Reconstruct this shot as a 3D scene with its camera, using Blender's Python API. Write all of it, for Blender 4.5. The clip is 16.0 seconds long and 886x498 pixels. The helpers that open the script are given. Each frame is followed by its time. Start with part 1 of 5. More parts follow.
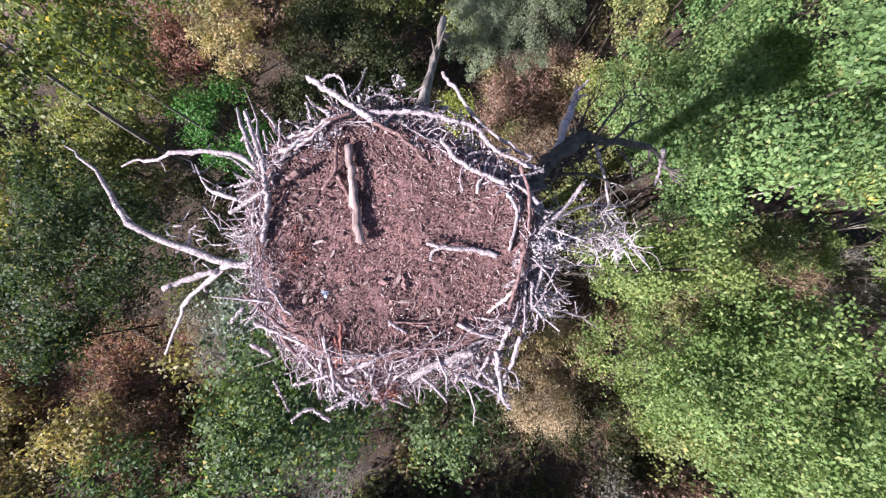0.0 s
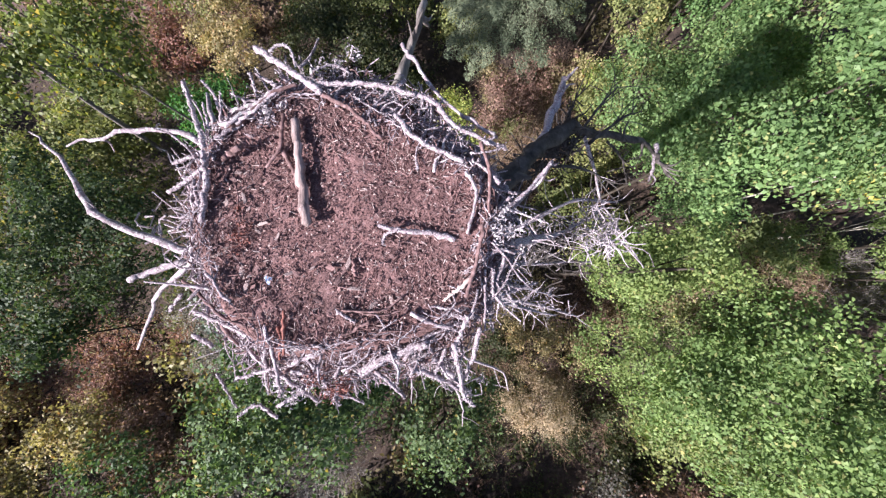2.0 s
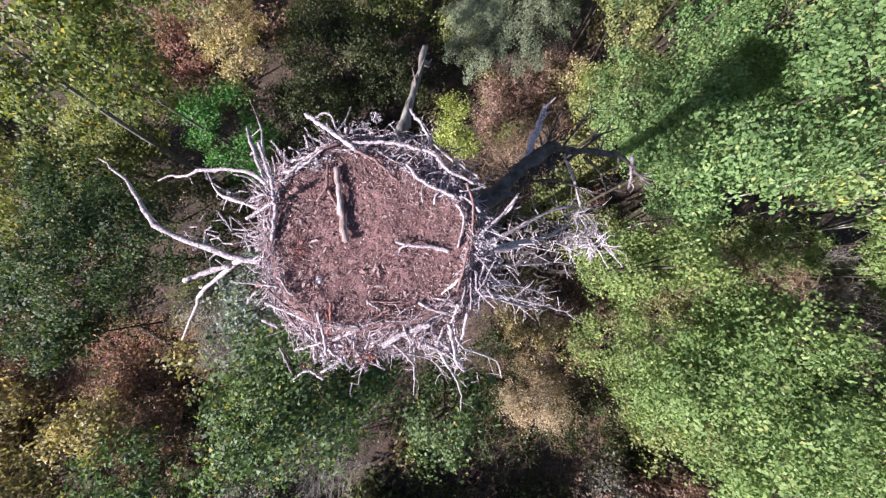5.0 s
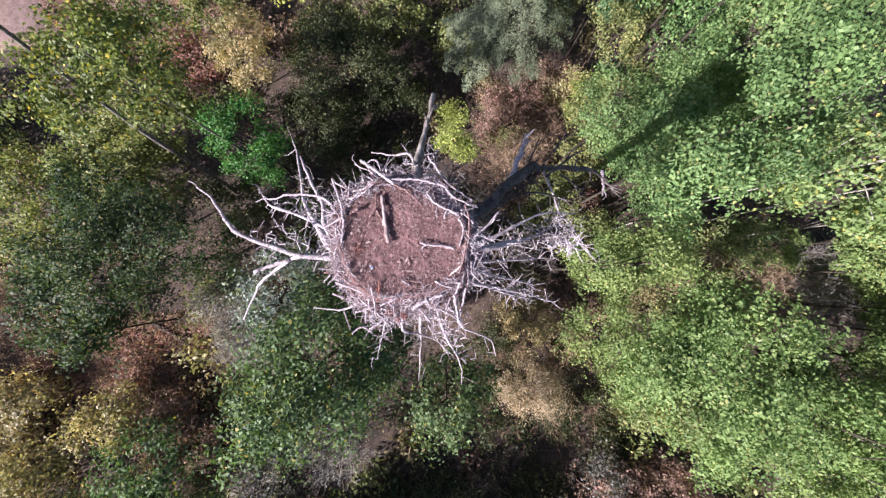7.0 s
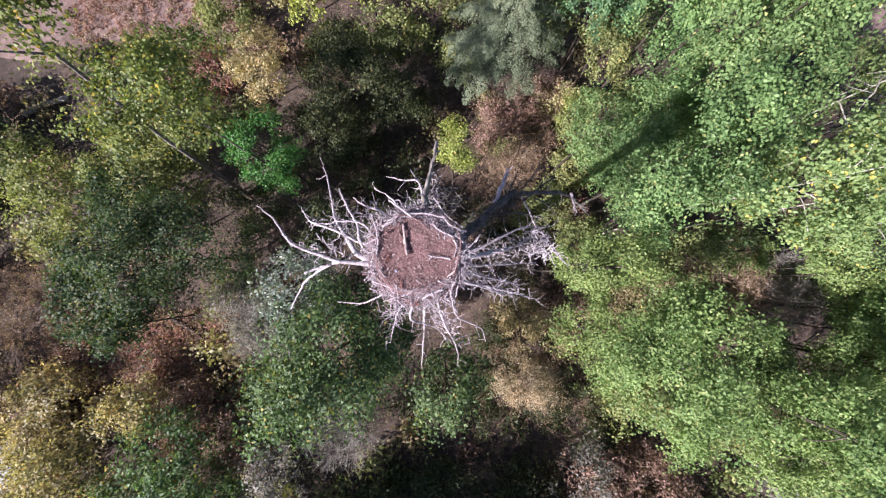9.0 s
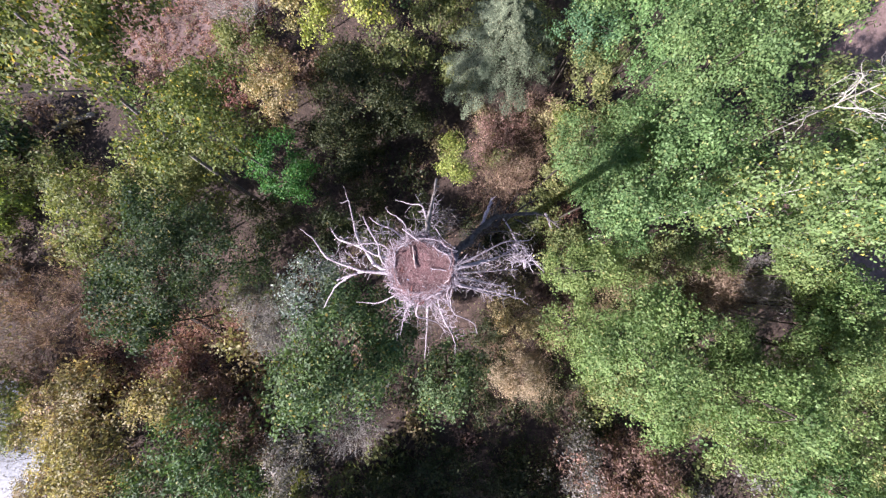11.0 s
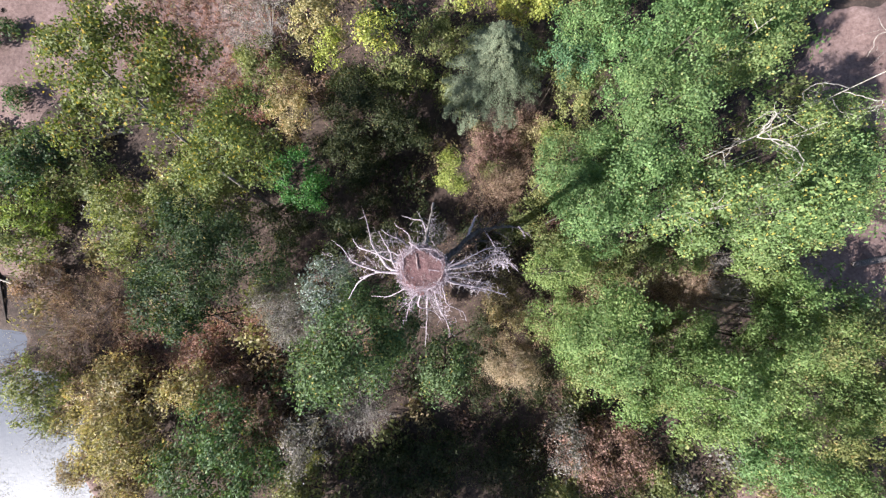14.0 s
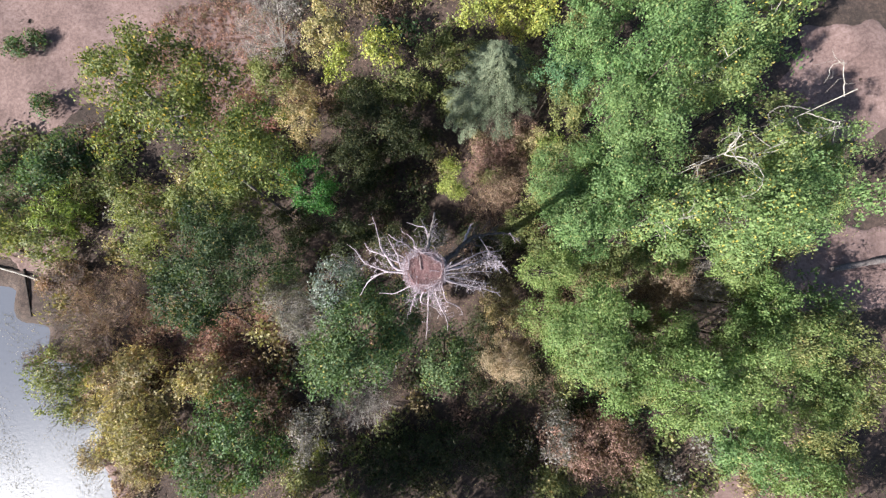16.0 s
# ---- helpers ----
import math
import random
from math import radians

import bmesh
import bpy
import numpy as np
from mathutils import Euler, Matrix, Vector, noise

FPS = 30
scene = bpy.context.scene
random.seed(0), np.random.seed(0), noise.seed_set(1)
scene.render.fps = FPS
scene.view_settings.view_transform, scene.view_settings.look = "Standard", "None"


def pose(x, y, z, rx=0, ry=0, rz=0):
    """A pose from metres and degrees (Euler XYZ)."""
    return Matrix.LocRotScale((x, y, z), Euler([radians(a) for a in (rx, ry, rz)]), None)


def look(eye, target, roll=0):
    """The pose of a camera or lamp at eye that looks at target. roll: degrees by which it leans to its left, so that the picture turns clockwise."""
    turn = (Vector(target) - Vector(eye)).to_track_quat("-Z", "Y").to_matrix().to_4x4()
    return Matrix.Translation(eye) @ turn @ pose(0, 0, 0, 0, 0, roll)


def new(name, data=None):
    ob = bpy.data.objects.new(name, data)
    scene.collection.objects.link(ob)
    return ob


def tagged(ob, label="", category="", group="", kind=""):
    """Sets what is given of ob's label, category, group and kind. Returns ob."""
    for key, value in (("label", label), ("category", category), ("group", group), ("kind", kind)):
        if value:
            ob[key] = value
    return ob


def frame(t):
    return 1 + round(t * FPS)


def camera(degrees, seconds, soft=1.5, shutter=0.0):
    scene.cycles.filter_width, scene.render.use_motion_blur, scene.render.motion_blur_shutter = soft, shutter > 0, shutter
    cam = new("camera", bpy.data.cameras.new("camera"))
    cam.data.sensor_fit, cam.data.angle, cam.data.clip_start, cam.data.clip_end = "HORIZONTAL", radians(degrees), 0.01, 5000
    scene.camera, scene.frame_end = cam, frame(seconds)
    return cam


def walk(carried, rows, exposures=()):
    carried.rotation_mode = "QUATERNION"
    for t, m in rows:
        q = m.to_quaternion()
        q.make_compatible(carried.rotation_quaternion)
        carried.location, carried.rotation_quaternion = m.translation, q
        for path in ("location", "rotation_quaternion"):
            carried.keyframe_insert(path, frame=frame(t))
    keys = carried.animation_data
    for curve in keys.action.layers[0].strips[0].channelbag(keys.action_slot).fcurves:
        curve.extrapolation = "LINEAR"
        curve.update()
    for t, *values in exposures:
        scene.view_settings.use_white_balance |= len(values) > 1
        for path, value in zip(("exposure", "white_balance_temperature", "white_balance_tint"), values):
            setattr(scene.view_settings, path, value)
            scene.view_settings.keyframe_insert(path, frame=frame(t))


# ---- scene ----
cam = camera(102.5, 16.0, soft=1.34)
PATH = [
    (0, (-0.005, -0.004, 25.044), (0.003, 0.137, 23.049), 3.0),
    (0.5, (0.053, -0.03, 25.015), (0.06, 0.114, 23.02), 2.8),
    (1, (0.134, -0.05, 24.995), (0.139, 0.094, 23.0), 2.0),
    (1.5, (0.196, -0.076, 24.953), (0.199, 0.069, 22.958), 1.4),
    (2, (0.198, -0.07, 24.913), (0.201, 0.075, 22.919), 1.3),
    (2.5, (0.153, -0.031, 24.874), (0.158, 0.113, 22.879), 1.8),
    (3, (0.171, 0.025, 24.846), (0.174, 0.167, 22.851), 1.2),
    (3.5, (0.22, 0.051, 24.874), (0.223, 0.19, 22.879), 1.1),
    (4, (0.307, 0.037, 25.08), (0.309, 0.175, 23.085), 0.6),
    (6.5, (0.034, -0.164, 26.411), (0.037, -0.03, 24.415), 1.1),
    (7, (0.14, -0.149, 26.799), (0.143, -0.016, 24.803), 0.8),
    (7.5, (0.16, -0.143, 27.239), (0.164, -0.01, 25.243), 1.5),
    (8, (0.125, -0.17, 27.671), (0.129, -0.035, 25.675), 1.5),
    (8.5, (0.105, -0.146, 28.122), (0.108, -0.012, 26.126), 0.9),
    (9, (0.143, -0.118, 28.573), (0.143, 0.016, 26.578), -0.1),
    (11.5, (0.213, 0.047, 31.245), (0.205, 0.184, 29.25), -3.9),
    (12, (0.222, 0.036, 31.721), (0.214, 0.174, 29.726), -4.0),
    (12.5, (0.276, 0.032, 32.212), (0.268, 0.168, 30.217), -4.0),
    (13, (0.325, 0.014, 32.73), (0.316, 0.151, 30.734), -4.4),
    (13.5, (0.39, 0.018, 33.258), (0.376, 0.156, 31.263), -6.0),
    (14, (0.444, 0.008, 33.82), (0.428, 0.147, 31.825), -7.1),
    (14.5, (0.471, -0.009, 34.365), (0.453, 0.132, 32.37), -7.8),
    (15, (0.5, -0.017, 34.892), (0.479, 0.124, 32.897), -8.5),
    (15.5, (0.505, -0.008, 35.413), (0.483, 0.133, 33.418), -8.9),
    (16, (0.512, -0.009, 35.779), (0.491, 0.133, 33.784), -8.4),
]
walk(cam, [(t, look(eye, target, roll)) for t, eye, target, roll in PATH],
     [(0, 1.38, 6350, 14), (4, 1.36, 6350, 14), (7, 1.43, 6350, 16), (9, 1.46, 6300, 16), (12, 1.50, 6150, 20), (14, 1.47, 6350, 10), (16, 1.42, 6450, 8)])

# ---- light ----
SUN_EL, SUN_AZ = 33.5, 239.0          # height, and turn from +y towards +x, in degrees
SUN_DIR = Vector((math.sin(radians(SUN_AZ)) * math.cos(radians(SUN_EL)), math.cos(radians(SUN_AZ)) * math.cos(radians(SUN_EL)), math.sin(radians(SUN_EL))))
world = bpy.data.worlds.new("sky")
scene.world = world
world.use_nodes = True
sky = world.node_tree.nodes.new("ShaderNodeTexSky")
sky.sky_type, sky.sun_disc = "NISHITA", False
sky.sun_elevation, sky.sun_rotation = radians(SUN_EL), radians(SUN_AZ)
world.node_tree.links.new(sky.outputs[0], world.node_tree.nodes["Background"].inputs[0])
world.node_tree.nodes["Background"].inputs[1].default_value = 0.052
sun = new("sun", bpy.data.lights.new("sun", "SUN"))
sun.data.energy, sun.data.angle, sun.data.color = 5.0, radians(0.6), (1.0, 0.95, 0.91)
sun.matrix_world = look(SUN_DIR * 90, (0, 0, 0))

# ---- materials ----
def node_mat(name):
    m = bpy.data.materials.new(name)
    m.use_nodes = True
    nt = m.node_tree
    b = nt.nodes["Principled BSDF"]
    return m, nt, b


def link(nt, a, b):
    nt.links.new(a, b)


def ramp(nt, fac, stops):
    r = nt.nodes.new("ShaderNodeValToRGB")
    while len(r.color_ramp.elements) < len(stops):
        r.color_ramp.elements.new(0.5)
    for e, (p, c) in zip(r.color_ramp.elements, stops):
        e.position, e.color = p, (*c, 1)
    link(nt, fac, r.inputs[0])
    return r.outputs[0]


def noise_tex(nt, scale, detail=4.0, rough=0.6, stretch=None):
    tc = nt.nodes.new("ShaderNodeTexCoord")
    n = nt.nodes.new("ShaderNodeTexNoise")
    n.inputs["Scale"].default_value, n.inputs["Detail"].default_value, n.inputs["Roughness"].default_value = scale, detail, rough
    if stretch:
        mp = nt.nodes.new("ShaderNodeMapping")
        mp.inputs["Scale"].default_value = stretch
        link(nt, tc.outputs["Object"], mp.inputs[0])
        link(nt, mp.outputs[0], n.inputs["Vector"])
    else:
        link(nt, tc.outputs["Object"], n.inputs["Vector"])
    return n.outputs["Fac"]


def mix_col(nt, fac, a, b, mode="MIX"):
    m = nt.nodes.new("ShaderNodeMix")
    m.data_type, m.blend_type = "RGBA", mode
    for sock, v in ((m.inputs[0], fac), (m.inputs[6], a), (m.inputs[7], b)):
        if isinstance(v, float):
            sock.default_value = v
        elif isinstance(v, tuple):
            sock.default_value = (*v, 1)
        else:
            link(nt, v, sock)
    return m.outputs[2]


def bump(nt, b, height, strength, dist):
    n = nt.nodes.new("ShaderNodeBump")
    n.inputs["Strength"].default_value, n.inputs["Distance"].default_value = strength, dist
    link(nt, height, n.inputs["Height"])
    link(nt, n.outputs[0], b.inputs["Normal"])


def leaf_mat(name, dark, mid, light, odd, rough=0.44, thin=0.36, odd_at=0.985):
    """Leaves: each leaf a tone of its own, patches of tone over the crown, a few turned leaves, some light let through."""
    m, nt, b = node_mat(name)
    isl = nt.nodes.new("ShaderNodeNewGeometry").outputs["Random Per Island"]
    col = ramp(nt, isl, [(0.0, dark), (0.45, mid), (odd_at - 0.05, light), (odd_at, odd)])
    patch = ramp(nt, noise_tex(nt, 0.55, 3.0), [(0.35, (0.62, 0.66, 0.6)), (0.65, (1.25, 1.2, 1.1))])
    col = mix_col(nt, 1.0, col, patch, "MULTIPLY")
    hsv = nt.nodes.new("ShaderNodeHueSaturation")
    rnd = nt.nodes.new("ShaderNodeObjectInfo").outputs["Random"]
    mr = nt.nodes.new("ShaderNodeMapRange")
    mr.inputs["To Min"].default_value, mr.inputs["To Max"].default_value = 0.485, 0.512
    link(nt, rnd, mr.inputs["Value"])
    link(nt, mr.outputs[0], hsv.inputs["Hue"])
    link(nt, col, hsv.inputs["Color"])
    col = hsv.outputs[0]
    link(nt, col, b.inputs["Base Color"])
    b.inputs["Roughness"].default_value = rough + 0.1
    b.inputs["Specular IOR Level"].default_value = 0.32
    tr = nt.nodes.new("ShaderNodeBsdfTranslucent")
    link(nt, mix_col(nt, 1.0, col, (1.25, 1.3, 0.7), "MULTIPLY"), tr.inputs["Color"])
    ms = nt.nodes.new("ShaderNodeMixShader")
    ms.inputs[0].default_value = thin
    link(nt, b.outputs[0], ms.inputs[1])
    link(nt, tr.outputs[0], ms.inputs[2])
    link(nt, ms.outputs[0], nt.nodes["Material Output"].inputs[0])
    return m


def wood_mat(name, dark, mid, light, scale=9.0, rough=0.85, lichen=None, grain=(1, 1, 0.25), depth=0.01):
    m, nt, b = node_mat(name)
    n1 = noise_tex(nt, scale, 6.0, 0.65, grain)
    col = ramp(nt, n1, [(0.3, dark), (0.5, mid), (0.72, light)])
    rnd = nt.nodes.new("ShaderNodeObjectInfo").outputs["Random"]
    isl = nt.nodes.new("ShaderNodeNewGeometry").outputs["Random Per Island"]
    col = mix_col(nt, 1.0, col, ramp(nt, rnd, [(0.0, (0.7, 0.68, 0.68)), (1.0, (1.15, 1.15, 1.12))]), "MULTIPLY")
    col = mix_col(nt, 1.0, col, ramp(nt, isl, [(0.0, (0.7, 0.69, 0.68)), (1.0, (1.2, 1.18, 1.15))]), "MULTIPLY")
    if lichen:
        spots = ramp(nt, noise_tex(nt, scale * 2.2, 5.0, 0.7), [(0.52, (0, 0, 0)), (0.6, (1, 1, 1))])
        col = mix_col(nt, spots, col, lichen)
    link(nt, col, b.inputs["Base Color"])
    b.inputs["Roughness"].default_value = rough
    b.inputs["Specular IOR Level"].default_value = 0.25
    bump(nt, b, noise_tex(nt, scale * 4, 5.0, 0.7, grain), 0.6, depth)
    return m


M_BRIGHT = leaf_mat("leaf_bright_green", (0.116, 0.186, 0.067), (0.175, 0.258, 0.096), (0.244, 0.323, 0.135), (0.354, 0.362, 0.163))
M_MID = leaf_mat("leaf_mid_green", (0.100, 0.177, 0.072), (0.146, 0.244, 0.100), (0.197, 0.298, 0.131), (0.323, 0.342, 0.148), odd_at=0.985)
M_BIRCH = leaf_mat("leaf_pale_green", (0.125, 0.193, 0.079), (0.202, 0.297, 0.120), (0.246, 0.323, 0.153), (0.579, 0.484, 0.130), odd_at=0.98)
M_OLIVE = leaf_mat("leaf_olive_green", (0.113, 0.139, 0.056), (0.192, 0.222, 0.093), (0.285, 0.305, 0.144), (0.404, 0.329, 0.138))
M_POPLAR = leaf_mat("leaf_poplar", (0.070, 0.100, 0.034), (0.125, 0.168, 0.056), (0.235, 0.280, 0.105), (0.480, 0.380, 0.070), odd_at=0.965)
M_OAK = leaf_mat("leaf_oak_green", (0.036, 0.065, 0.030), (0.081, 0.136, 0.062), (0.175, 0.270, 0.141), (0.304, 0.262, 0.080), rough=0.48, odd_at=0.985)
M_OAKDARK = leaf_mat("leaf_deep_green", (0.027, 0.051, 0.026), (0.046, 0.079, 0.040), (0.085, 0.131, 0.070), (0.200, 0.180, 0.070), rough=0.5, odd_at=0.985)
M_SILVER = leaf_mat("leaf_silvery", (0.105, 0.131, 0.123), (0.179, 0.219, 0.213), (0.330, 0.389, 0.403), (0.550, 0.550, 0.592), rough=0.5)
M_CONIFER = leaf_mat("leaf_grey_green", (0.082, 0.106, 0.074), (0.130, 0.165, 0.115), (0.215, 0.259, 0.188), (0.238, 0.255, 0.170), rough=0.6, thin=0.15)
M_TEAL = leaf_mat("leaf_blue_green", (0.052, 0.115, 0.061), (0.085, 0.174, 0.093), (0.154, 0.272, 0.153), (0.250, 0.300, 0.150))
M_YELLOW = leaf_mat("leaf_yellow", (0.198, 0.228, 0.061), (0.319, 0.361, 0.101), (0.505, 0.553, 0.181), (0.550, 0.440, 0.099))
M_LIME = leaf_mat("leaf_lime", (0.151, 0.203, 0.053), (0.246, 0.309, 0.088), (0.394, 0.457, 0.154), (0.462, 0.396, 0.129))
M_GREEN = leaf_mat("leaf_grass_green", (0.038, 0.105, 0.028), (0.062, 0.165, 0.044), (0.105, 0.245, 0.068), (0.212, 0.225, 0.080))
# olive leaves with the shade of the wood's dark gaps put into their colour
M_SHADED = leaf_mat("leaf_shade_olive", (0.035, 0.046, 0.022), (0.057, 0.071, 0.034), (0.102, 0.118, 0.061), (0.200, 0.160, 0.080))
M_GOLD = leaf_mat("leaf_gold_olive", (0.203, 0.183, 0.093), (0.340, 0.301, 0.167), (0.558, 0.479, 0.298), (0.440, 0.264, 0.129))
M_BROWN = leaf_mat("leaf_brown", (0.150, 0.098, 0.083), (0.245, 0.160, 0.142), (0.424, 0.281, 0.259), (0.242, 0.220, 0.129), rough=0.6)
M_RUST = leaf_mat("leaf_rust", (0.160, 0.085, 0.072), (0.258, 0.138, 0.125), (0.432, 0.248, 0.231), (0.299, 0.303, 0.164), rough=0.6)
M_TAN = leaf_mat("leaf_tan_olive", (0.146, 0.117, 0.067), (0.234, 0.189, 0.115), (0.371, 0.306, 0.202), (0.242, 0.253, 0.129), rough=0.6)
M_BLOND = leaf_mat("leaf_blond", (0.237, 0.185, 0.134), (0.372, 0.294, 0.226), (0.577, 0.469, 0.383), (0.330, 0.220, 0.129), rough=0.65)
M_GREYLEAF = leaf_mat("leaf_grey_sage", (0.134, 0.126, 0.125), (0.217, 0.204, 0.212), (0.361, 0.338, 0.364), (0.286, 0.242, 0.218), rough=0.6)
M_STRAW = leaf_mat("dry_straw", (0.16, 0.105, 0.08), (0.31, 0.225, 0.18), (0.47, 0.37, 0.31), (0.3, 0.25, 0.12), rough=0.6)
M_GREYTWIG = wood_mat("twig_grey", (0.16, 0.14, 0.13), (0.30, 0.28, 0.27), (0.42, 0.40, 0.39), 14)
M_BROWNTWIG = wood_mat("twig_brown", (0.10, 0.06, 0.045), (0.22, 0.15, 0.11), (0.36, 0.26, 0.20), 14)
M_BARK = wood_mat("bark_brown", (0.018, 0.015, 0.012), (0.048, 0.039, 0.033), (0.102, 0.090, 0.078), 7)
M_WHITEBARK = wood_mat("bark_white", (0.14, 0.125, 0.11), (0.38, 0.36, 0.335), (0.58, 0.56, 0.53), 5, grain=(1, 1, 1.6))
# the snag's weathered wood again, darkened in colour for the nest's shade
M_SNAGSHADE = wood_mat("shaded_weathered_wood", (0.03, 0.026, 0.026), (0.085, 0.075, 0.075), (0.18, 0.16, 0.165), 10)
M_GREYBARK = wood_mat("grey_split_bark", (0.05, 0.042, 0.042), (0.17, 0.15, 0.15), (0.36, 0.33, 0.335), 12, grain=(1, 0.2, 1))
M_SNAG = wood_mat("weathered_wood", (0.130, 0.099, 0.116), (0.340, 0.282, 0.336), (0.560, 0.479, 0.567), 22, lichen=(0.600, 0.580, 0.600))
M_STICK = wood_mat("bleached_stick", (0.090, 0.065, 0.078), (0.300, 0.240, 0.285), (0.580, 0.500, 0.585), 60, lichen=(0.60, 0.56, 0.62), grain=(1.000, 1.000, 1.000), depth=0.006)
M_LOGWOOD = wood_mat("grey_brown_log", (0.08, 0.055, 0.058), (0.31, 0.235, 0.245), (0.58, 0.48, 0.50), 34, grain=(1, 0.12, 1), depth=0.006)
M_STICKDARK = wood_mat("brown_stick", (0.060, 0.035, 0.036), (0.180, 0.111, 0.118), (0.360, 0.244, 0.268), 40, grain=(1.000, 1.000, 1.000), depth=0.003)
M_REDROT = wood_mat("red_rotten_wood", (0.13, 0.046, 0.042), (0.26, 0.110, 0.098), (0.40, 0.205, 0.185), 30, grain=(1, 1, 1), depth=0.003)
M_LICHEN = wood_mat("pale_lichen", (0.280, 0.250, 0.290), (0.450, 0.410, 0.475), (0.640, 0.585, 0.675), 30, grain=(1.000, 1.000, 1.000), depth=0.003)
M_CHIP = wood_mat("wood_chip", (0.122, 0.066, 0.068), (0.245, 0.146, 0.153), (0.43, 0.295, 0.312), 30, grain=(1.000, 1.000, 1.000), depth=0.002)
M_PALECHIP = wood_mat("pale_chip", (0.340, 0.244, 0.231), (0.500, 0.395, 0.399), (0.660, 0.564, 0.598), 30, grain=(1.000, 1.000, 1.000), depth=0.002)

M_DUFF, nt, b = node_mat("nest_duff")
c = ramp(nt, noise_tex(nt, 60, 8.0, 0.75), [(0.3, (0.072, 0.037, 0.038)), (0.5, (0.178, 0.100, 0.104)), (0.72, (0.35, 0.228, 0.24))])
c = mix_col(nt, 1.0, c, ramp(nt, noise_tex(nt, 4.5, 4.0), [(0.35, (0.72, 0.70, 0.68)), (0.65, (1.2, 1.15, 1.12))]), "MULTIPLY")
link(nt, c, b.inputs["Base Color"])
b.inputs["Roughness"].default_value = 0.95
bump(nt, b, noise_tex(nt, 85, 8.0, 0.75), 0.7, 0.009)

M_GROUND, nt, b = node_mat("leaf_litter")
c = ramp(nt, noise_tex(nt, 2.4, 10.0, 0.75), [(0.3, (0.022, 0.016, 0.013)), (0.5, (0.062, 0.043, 0.036)), (0.72, (0.15, 0.108, 0.09))])
c = mix_col(nt, 1.0, c, ramp(nt, noise_tex(nt, 0.14, 4.0), [(0.35, (0.6, 0.58, 0.55)), (0.65, (1.2, 1.12, 1.1))]), "MULTIPLY")
link(nt, c, b.inputs["Base Color"])
b.inputs["Roughness"].default_value = 0.95
bump(nt, b, noise_tex(nt, 6, 8.0, 0.7), 0.8, 0.1)

M_EARTH, nt, b = node_mat("bare_earth")
c = ramp(nt, noise_tex(nt, 3.0, 10.0, 0.75), [(0.3, (0.09, 0.058, 0.052)), (0.5, (0.178, 0.122, 0.114)), (0.72, (0.275, 0.2, 0.19))])
c = mix_col(nt, 1.0, c, ramp(nt, noise_tex(nt, 0.25, 4.0), [(0.35, (0.75, 0.7, 0.68)), (0.65, (1.15, 1.12, 1.1))]), "MULTIPLY")
link(nt, c, b.inputs["Base Color"])
b.inputs["Roughness"].default_value = 0.95
bump(nt, b, noise_tex(nt, 7, 8.0, 0.7), 0.7, 0.06)

M_WATER, nt, b = node_mat("pond_water")
b.inputs["Base Color"].default_value = (0.115, 0.125, 0.155, 1)
b.inputs["Specular IOR Level"].default_value = 0.09
b.inputs["Roughness"].default_value = 0.33
b.inputs["IOR"].default_value = 1.33
bump(nt, b, noise_tex(nt, 3.5, 6.0, 0.75), 0.3, 0.05)


# ---- mesh builders ----
def mesh_from(name, verts, faces_n, mat):
    """A mesh of separate faces, each with faces_n corners of its own, from an array of corners."""
    me = bpy.data.meshes.new(name)
    n = len(verts)
    me.vertices.add(n)
    me.vertices.foreach_set("co", np.ascontiguousarray(verts, dtype=np.float32).ravel())
    me.loops.add(n)
    me.loops.foreach_set("vertex_index", np.arange(n, dtype=np.int32))
    me.polygons.add(n // faces_n)
    me.polygons.foreach_set("loop_start", np.arange(0, n, faces_n, dtype=np.int32))
    me.update(calc_edges=True)
    me.materials.append(mat)
    return me


def indexed_mesh(name, verts, quads, mat, smooth=True):
    me = bpy.data.meshes.new(name)
    me.vertices.add(len(verts))
    me.vertices.foreach_set("co", np.ascontiguousarray(verts, dtype=np.float32).ravel())
    q = np.ascontiguousarray(quads, dtype=np.int32)
    me.loops.add(q.size)
    me.loops.foreach_set("vertex_index", q.ravel())
    me.polygons.add(len(q))
    me.polygons.foreach_set("loop_start", np.arange(0, q.size, q.shape[1], dtype=np.int32))
    me.polygons.foreach_set("use_smooth", np.full(len(q), smooth))
    me.update(calc_edges=True)
    me.materials.append(mat)
    return me


def unit(v):
    return v / np.maximum(np.linalg.norm(v, axis=-1, keepdims=True), 1e-9)


def leaves_mesh(name, rng, pos, nrm, size, mat, width=0.62, fold=0.16):
    """One folded, pointed blade at each place."""
    n = len(pos)
    nrm = unit(nrm)
    t = unit(np.cross(nrm, rng.normal(size=(n, 3))))
    s = np.cross(nrm, t)
    L = (size * rng.uniform(0.65, 1.25, n))[:, None]
    v = np.empty((n, 4, 3))
    v[:, 0] = pos - t * L * 0.5
    v[:, 1] = pos + s * L * width * 0.5 + nrm * L * fold - t * L * 0.05
    v[:, 2] = pos + t * L * 0.5 - nrm * L * 0.06
    v[:, 3] = pos - s * L * width * 0.5 + nrm * L * fold - t * L * 0.05
    return mesh_from(name, v.reshape(-1, 3), 4, mat)


